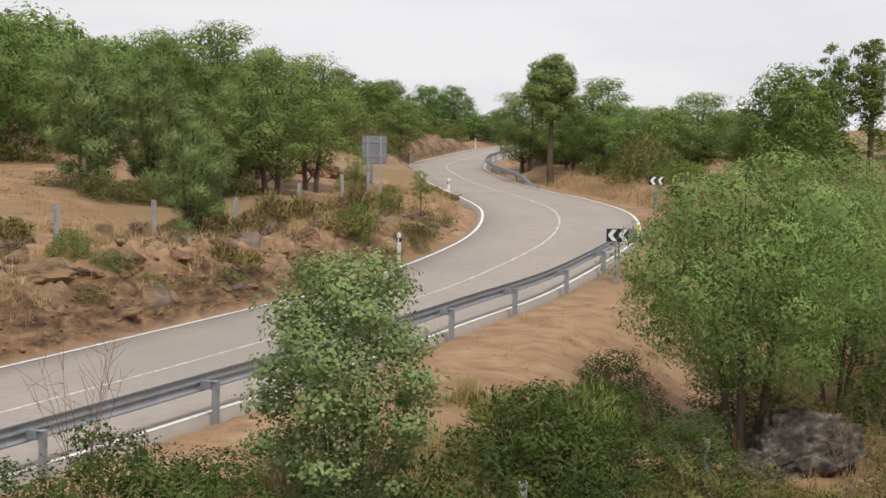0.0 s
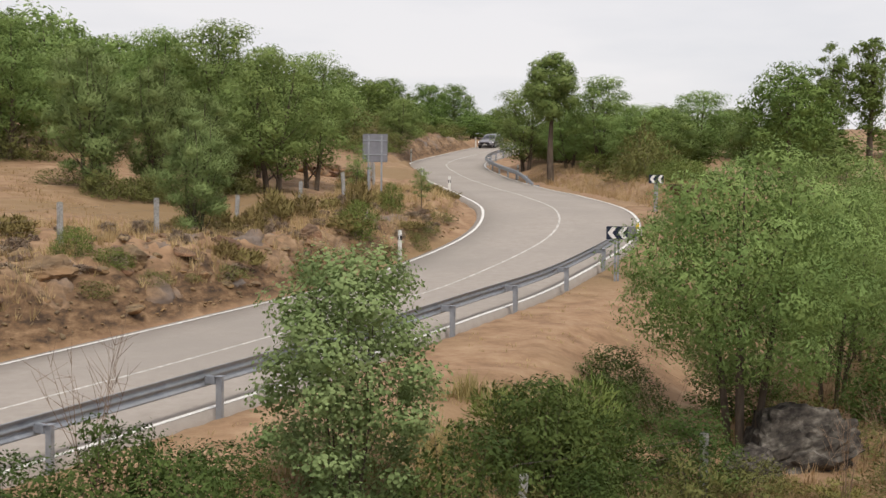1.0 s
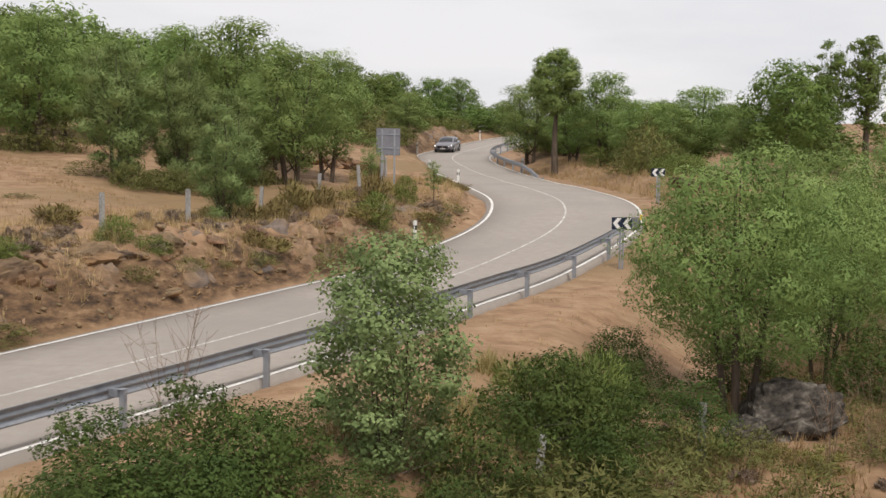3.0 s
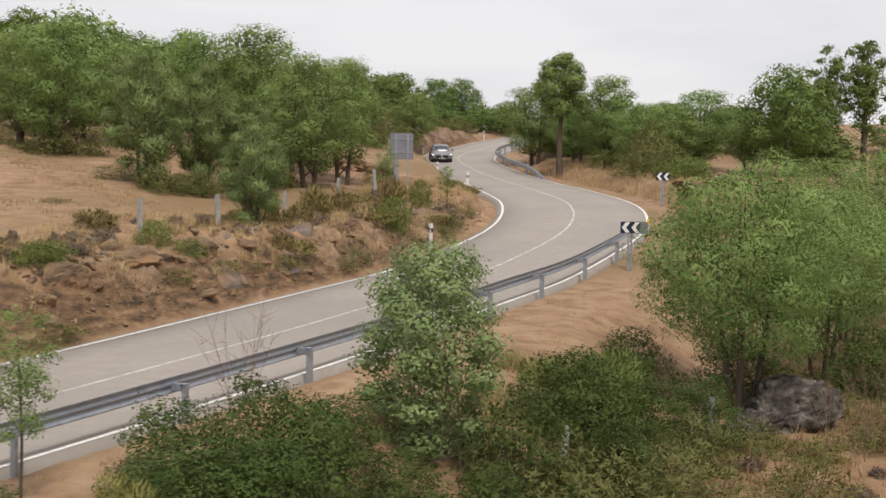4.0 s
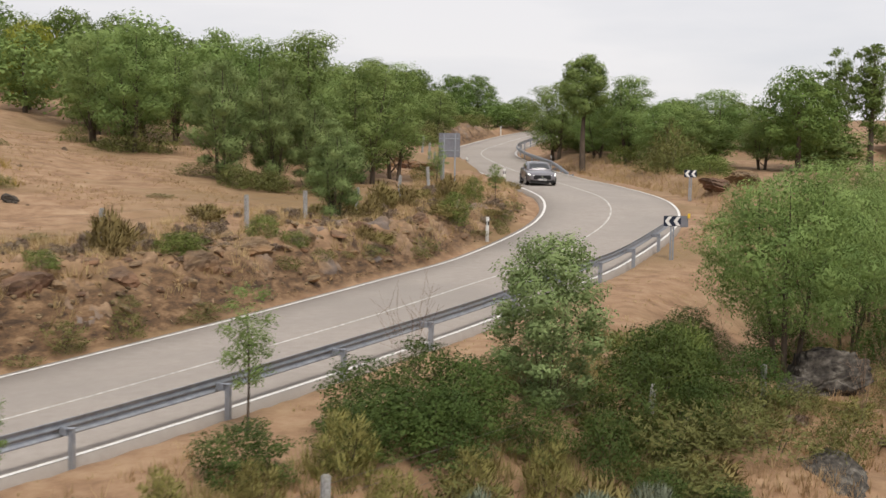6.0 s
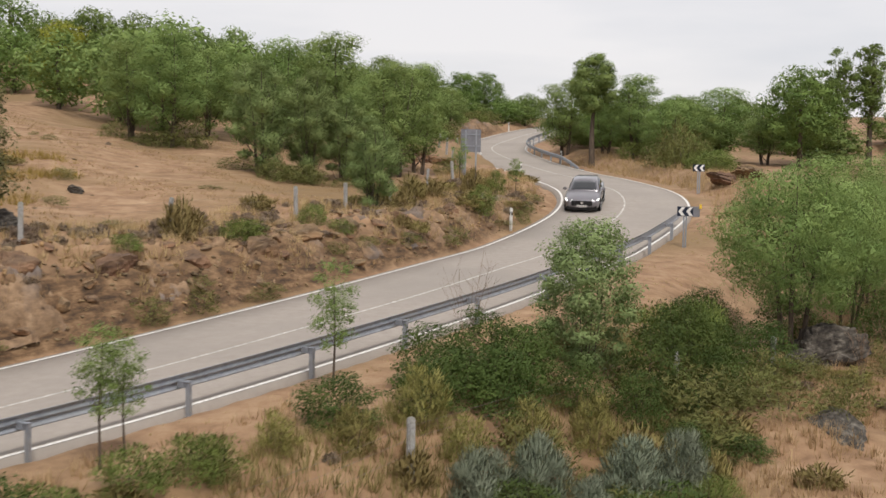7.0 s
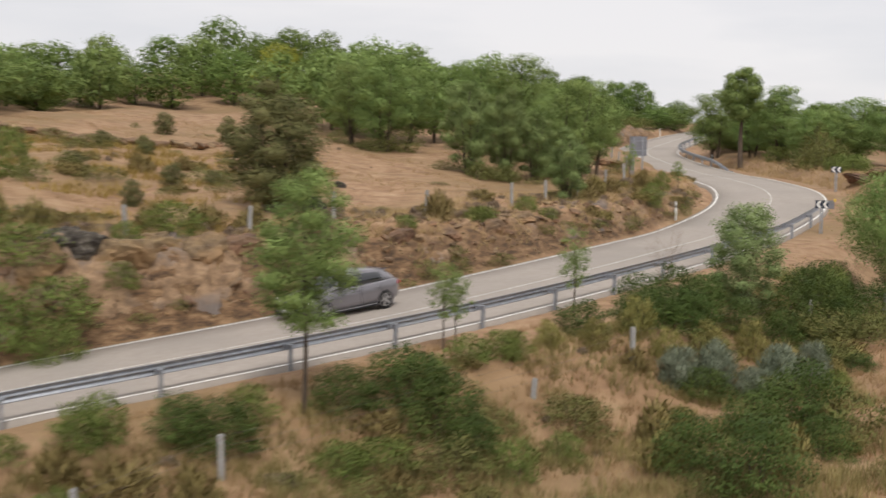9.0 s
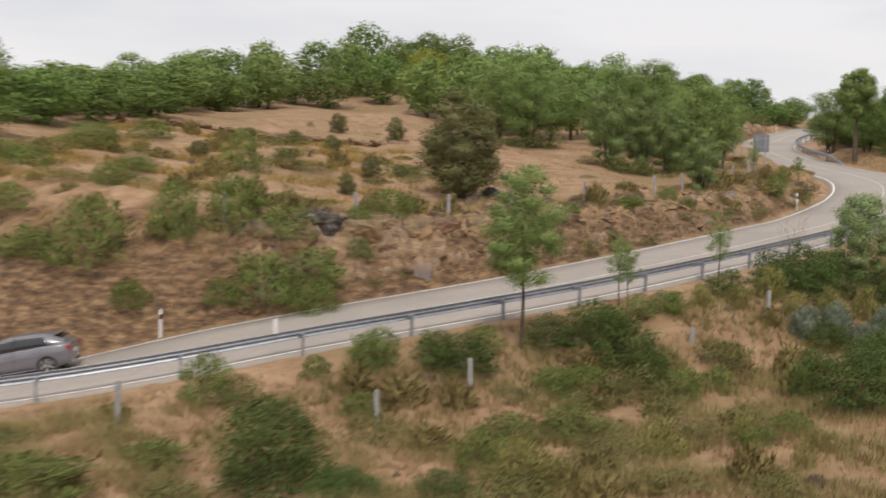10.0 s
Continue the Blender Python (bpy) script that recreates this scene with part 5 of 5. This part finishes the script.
def hatchback():
    car = tagged(empty("hatchback_car"), "dark grey five-door hatchback driving with lit headlamps", "car")

    def sec(x, w, zb, zs, zt):
        return (x, [(0.0, zb), (0.82 * w, zb), (0.96 * w, zb + 0.10), (w, zb + 0.30 * (zs - zb) + 0.05), (0.985 * w, zb + 0.62 * (zs - zb)), (0.99 * w, zs - 0.05), (0.93 * w, zs), (0.72 * w, 0.4 * zs + 0.6 * zt), (0.35 * w, zt - 0.008), (0.0, zt)])

    body = part("body", loft([sec(2.22, 0.60, 0.30, 0.56, 0.60), sec(2.17, 0.74, 0.22, 0.63, 0.68), sec(2.02, 0.835, 0.19, 0.70, 0.765), sec(1.70, 0.885, 0.18, 0.77, 0.845), sec(1.35, 0.90, 0.18, 0.82, 0.90), sec(1.0, 0.90, 0.18, 0.865, 0.95), sec(0.6, 0.898, 0.18, 0.90, 0.985),
                              sec(0.0, 0.898, 0.18, 0.925, 0.99), sec(-0.8, 0.90, 0.18, 0.95, 1.0), sec(-1.4, 0.90, 0.19, 0.97, 1.01), sec(-1.8, 0.875, 0.22, 0.98, 1.02), sec(-2.05, 0.83, 0.27, 0.96, 1.0), sec(-2.16, 0.76, 0.33, 0.90, 0.95), sec(-2.20, 0.66, 0.40, 0.82, 0.87)]), M_PAINT, car, smooth=True)

    def top(x, zb, wb, zt, wt):
        return (x, [(0.0, zb), (wb, zb), (wt + 0.55 * (wb - wt), zb + 0.5 * (zt - zb)), (wt + 0.06 * (wb - wt), zt - 0.035), (wt - 0.09, zt - 0.004), (0.0, zt + 0.012)])

    CABIN = [(0.98, 0.92, 0.80, 0.955, 0.70), (0.62, 0.90, 0.82, 1.155, 0.665), (0.22, 0.90, 0.83, 1.355, 0.615), (-0.1, 0.90, 0.835, 1.405, 0.605), (-0.6, 0.91, 0.84, 1.42, 0.60), (-1.2, 0.93, 0.83, 1.385, 0.585), (-1.62, 0.94, 0.80, 1.315, 0.56), (-1.95, 0.95, 0.76, 1.12, 0.60), (-2.06, 0.95, 0.72, 0.99, 0.64)]
    part("cabin", loft([top(*c) for c in CABIN]), M_PAINT, car, smooth=True)

    def across(x):
        """The cabin's sill height, sill half width, roof height and roof half width at a station."""
        c = np.array(CABIN)[::-1]
        return [float(np.interp(x, c[:, 0], c[:, k])) for k in range(1, 5)]

    def pane(name, grid, label):
        bm = bmesh.new()
        vs = [[bm.verts.new(p) for p in row] for row in grid]
        for p, q in zip(vs[:-1], vs[1:]):
            for i in range(len(p) - 1):
                bm.faces.new((p[i], p[i + 1], q[i + 1], q[i]))
        bmesh.ops.recalc_face_normals(bm, faces=bm.faces)
        bmesh.ops.solidify(bm, geom=bm.faces[:], thickness=0.006)
        part(name, bm, M_GLASS, car, label, smooth=True)

    def over(x, q, lift):
        zb, wb, zt, wt = across(x)
        y = q * wt
        return (x + 0.006 * (1 if x > 0 else -1), y, zt + 0.012 - 0.045 * abs(q) ** 3 + lift)

    pane("windscreen", [[over(x, q, 0.016) for q in np.linspace(-0.94, 0.94, 9)] for x in (0.93, 0.78, 0.62, 0.44, 0.27)], "dark reflecting windscreen")
    pane("rear_window", [[over(x, q, 0.016) for q in np.linspace(-0.86, 0.86, 9)] for x in (-1.68, -1.76, -1.85, -1.93)], "dark tinted rear window")
    for s in (1, -1):
        grid = []
        for k, x0 in enumerate(np.linspace(0, 1, 15)):
            row = []
            for v in (0.10, 0.5, 0.88):
                x = (0.80 - 0.52 * v) + x0 * (-(1.52 - 0.20 * v) - (0.80 - 0.52 * v))
                zb, wb, zt, wt = across(x)
                lowest = zb + 0.03
                z = lowest + (zt - 0.045 - lowest) * v
                r = (z - zb) / max(zt - zb, 0.01)
                row.append((x, s * (wb + (wt - wb) * (0.9 * r if r < 0.5 else 0.45 + 0.98 * (r - 0.5)) + 0.014), z))
            grid.append(row)
        pane("side_window", grid, "dark tinted side windows")
    bm = bmesh.new()
    st = [(0.25, 1.372, 0.615), (-0.1, 1.418, 0.61), (-0.6, 1.433, 0.605), (-1.2, 1.398, 0.59), (-1.72, 1.33, 0.575)]
    rows = [[bm.verts.new((x, y, z - 0.05 * abs(y / w) ** 3)) for y in (-w, -w * 0.8, -w * 0.35, 0, w * 0.35, w * 0.8, w)] for x, z, w in st]
    low = [[bm.verts.new((x, y, z - 0.06 - 0.03 * abs(y / w) ** 3)) for y in (-w, -w * 0.8, -w * 0.35, 0, w * 0.35, w * 0.8, w)] for x, z, w in st]
    for g, flip in ((rows, False), (low, True)):
        for a, b in zip(g[:-1], g[1:]):
            for i in range(6):
                f = (a[i], a[i + 1], b[i + 1], b[i])
                bm.faces.new(f[::-1] if flip else f)
    for a, b, c, d in zip(rows[:-1], rows[1:], low[:-1], low[1:]):
        bm.faces.new((a[0], b[0], d[0], c[0]))
        bm.faces.new((a[6], c[6], d[6], b[6]))
    for g, k in ((rows[0], low[0]), (rows[-1], low[-1])):
        for i in range(6):
            bm.faces.new((g[i], k[i], k[i + 1], g[i + 1]))
    bmesh.ops.recalc_face_normals(bm, faces=bm.faces)
    part("roof", bm, M_PAINT, car, smooth=True)
    bm = bmesh.new()
    box(bm, (0.16, 1.08, 0.03), (-1.76, 0, 1.318), 0.012, pose(0, 0, 0, 0, -8, 0))
    part("spoiler", bm, M_PAINT, car)
    for s in (1, -1):
        def strip(name, a, b, wid, mat, thick=0.03):
            v, f = tube([a, b], [wid, wid], 6)
            piece(name, mesh_of(name, v, f, mat, True), car)
        strip("door_pillar", (-0.30, s * 0.842, 0.93), (-0.36, s * 0.625, 1.37), 0.026, M_TRIM)
        strip("window_trim", (0.74, s * 0.832, 0.925), (-1.50, s * 0.820, 0.970), 0.011, M_CHROME)
        strip("sill", (1.02, s * 0.895, 0.20), (-1.02, s * 0.895, 0.20), 0.03, M_TRIM)
        strip("sill_strip", (1.0, s * 0.905, 0.245), (-1.0, s * 0.905, 0.245), 0.010, M_CHROME)
        for x in (0.86, -0.28, -1.18):
            bm = bmesh.new()
            box(bm, (0.012, 0.012, 0.60), (x, s * 0.893, 0.60))
            part("door_seam", bm, M_TRIM, car)
        for x in (-0.12, -1.0):
            bm = bmesh.new()
            box(bm, (0.20, 0.03, 0.028), (x, s * 0.90, 0.80), 0.01)
            part("door_handle", bm, M_PAINT, car)
        bm = bmesh.new()
        box(bm, (0.13, 0.22, 0.14), (0.62, s * 0.99, 0.99), 0.04)
        part("door_mirror", bm, M_PAINT, car)
        for x in (1.36, -1.37):
            bm = bmesh.new()
            for k in range(20):
                a, b = math.pi * (-0.16 + 1.32 * k / 20), math.pi * (-0.16 + 1.32 * (k + 1) / 20)
                pts = [(x + r * math.cos(t), s * y, 0.325 + r * math.sin(t)) for r, t, y in ((0.335, a, 0.908), (0.385, a, 0.908), (0.385, b, 0.908), (0.335, b, 0.908))]
                plate(bm, pts, 0.006)
            part("arch_lip", bm, M_PAINT, car)
            bm = bmesh.new()
            bmesh.ops.create_cone(bm, cap_ends=True, segments=28, radius1=0.365, radius2=0.365, depth=0.03, matrix=pose(x, s * 0.886, 0.325, 90))
            part("wheel_arch", bm, M_TRIM, car)
        bm = bmesh.new()
        plate(bm, [(2.205, s * 0.46, 0.60), (2.09, s * 0.79, 0.62), (1.90, s * 0.865, 0.715), (2.135, s * 0.52, 0.665)] if s > 0 else [(2.135, s * 0.52, 0.665), (1.90, s * 0.865, 0.715), (2.09, s * 0.79, 0.62), (2.205, s * 0.46, 0.60)], 0.02)
        lamp = part("headlamp", bm, M_LAMP, car, "lit white headlamp")
        bm = bmesh.new()
        box(bm, (0.05, 0.30, 0.16), (2.13, s * 0.60, 0.33), 0.02, pose(0, 0, 0, 0, 0, -s * 18))
        part("air_intake", bm, M_TRIM, car)
        bm = bmesh.new()
        box(bm, (0.16, 0.34, 0.13), (-2.085, s * 0.65, 0.83), 0.03, pose(0, 0, 0, 0, 0, s * 28))
        part("tail_lamp", bm, M_TAIL, car, "red tail lamp")
        bm = bmesh.new()
        bmesh.ops.create_cone(bm, cap_ends=True, segments=14, radius1=0.05, radius2=0.05, depth=0.1, matrix=pose(-2.16, s * 0.5, 0.32, 0, 90, 0))
        part("exhaust", bm, M_CHROME, car)
    bm = bmesh.new()
    box(bm, (0.07, 1.06, 0.25), (2.218, 0, 0.515), 0.012)
    grille = part("grille", bm, M_TRIM, car, "black slatted radiator grille")
    for y in np.linspace(-0.44, 0.44, 11):
        bm = bmesh.new()
        box(bm, (0.010, 0.010, 0.17), (2.254, y, 0.52))
        part("slat", bm, M_TRIM, grille)
    bm = bmesh.new()
    bmesh.ops.create_cone(bm, cap_ends=True, segments=20, radius1=0.075, radius2=0.07, depth=0.02, matrix=pose(2.262, 0, 0.53, 0, 90, 0))
    part("badge", bm, M_CHROME, grille, "round chrome badge")
    bm = bmesh.new()
    box(bm, (0.14, 1.50, 0.17), (2.15, 0, 0.265), 0.02)
    part("air_intake", bm, M_TRIM, car)
    for x, z, sgn in ((2.258, 0.375, 1), (-2.215, 0.62, -1)):
        bm = bmesh.new()
        box(bm, (0.014, 0.50, 0.11), (x, 0, z), 0.004)
        np_ = part("number_plate", bm, M_WHITE, car, "white number plate")
        for y in (-0.16, -0.06, 0.06, 0.16):
            bm = bmesh.new()
            box(bm, (0.004, 0.05, 0.06), (x + sgn * 0.009, y, z))
            part("bar", bm, M_TRIM, np_)
    bm = bmesh.new()
    box(bm, (0.05, 1.2, 0.16), (-2.15, 0, 0.34), 0.03)
    part("rear_diffuser", bm, M_TRIM, car)
    wheels = [car_wheel(car, x, s) for x in (1.36, -1.37) for s in (1, -1)]
    return car, wheels


car, wheels = hatchback()

# metres along the road of the car's nose, and metres to the right of the road's axis
DRIVE = [(0.0, 191.5, -1.6), (0.5, 186.6, -1.6), (1.0, 181.7, -1.7), (1.5, 176.8, -1.7), (2.0, 172.0, -1.7), (2.5, 167.4, -1.7), (3.0, 162.8, -1.7), (3.5, 156.8, -1.7), (4.0, 150.3, -1.7), (4.5, 143.2, -1.7), (5.0, 133.9, -1.75), (5.5, 122.0, -1.7),
         (6.0, 112.2, -1.7), (6.5, 102.6, -1.8), (7.0, 94.2, -2.0), (7.5, 85.4, -1.9), (8.0, 75.2, -2.1), (8.5, 62.0, -1.95), (9.0, 51.2, -2.0), (9.5, 39.65, -1.7), (10.0, 28.6, -1.6)]


def smooth_rows(rows, step):
    """The drive in even steps, along a smooth curve through its rows."""
    a = np.array(rows)
    p = spline(a, 20)
    t = np.arange(0, 10 + 1e-6, step)
    return [(q, float(np.interp(q, p[:, 0], p[:, 1])), float(np.interp(q, p[:, 0], p[:, 2]))) for q in t]


def motions():
    out = []
    for t, s, off in smooth_rows(DRIVE, 0.1):
        f, b = Vector(road_at(s + 0.85, off, 0.008)), Vector(road_at(s + 3.58, off, 0.008))
        way = (f - b).normalized()
        mid = (f + b) / 2
        yaw, pitch = math.atan2(way.y, way.x), math.asin(way.z)
        out.append((t, Matrix.Translation(mid) @ pose(0, 0, 0, 0, 0, math.degrees(yaw)) @ pose(0, 0, 0, 0, -math.degrees(pitch), 0)))
    walk(car, out)
    fine = smooth_rows(DRIVE, 1 / FPS)
    for w in wheels:
        loc, turn, rows, last = w.location.copy(), 0.0, [], None
        for t, s, off in fine:
            if last is not None:
                turn += min(abs(last - s) / 0.325, 1.35)
            last = s
            rows.append((t, Matrix.Translation(loc) @ Matrix.Rotation(turn, 4, "Y")))
        walk(w, rows)


motions()
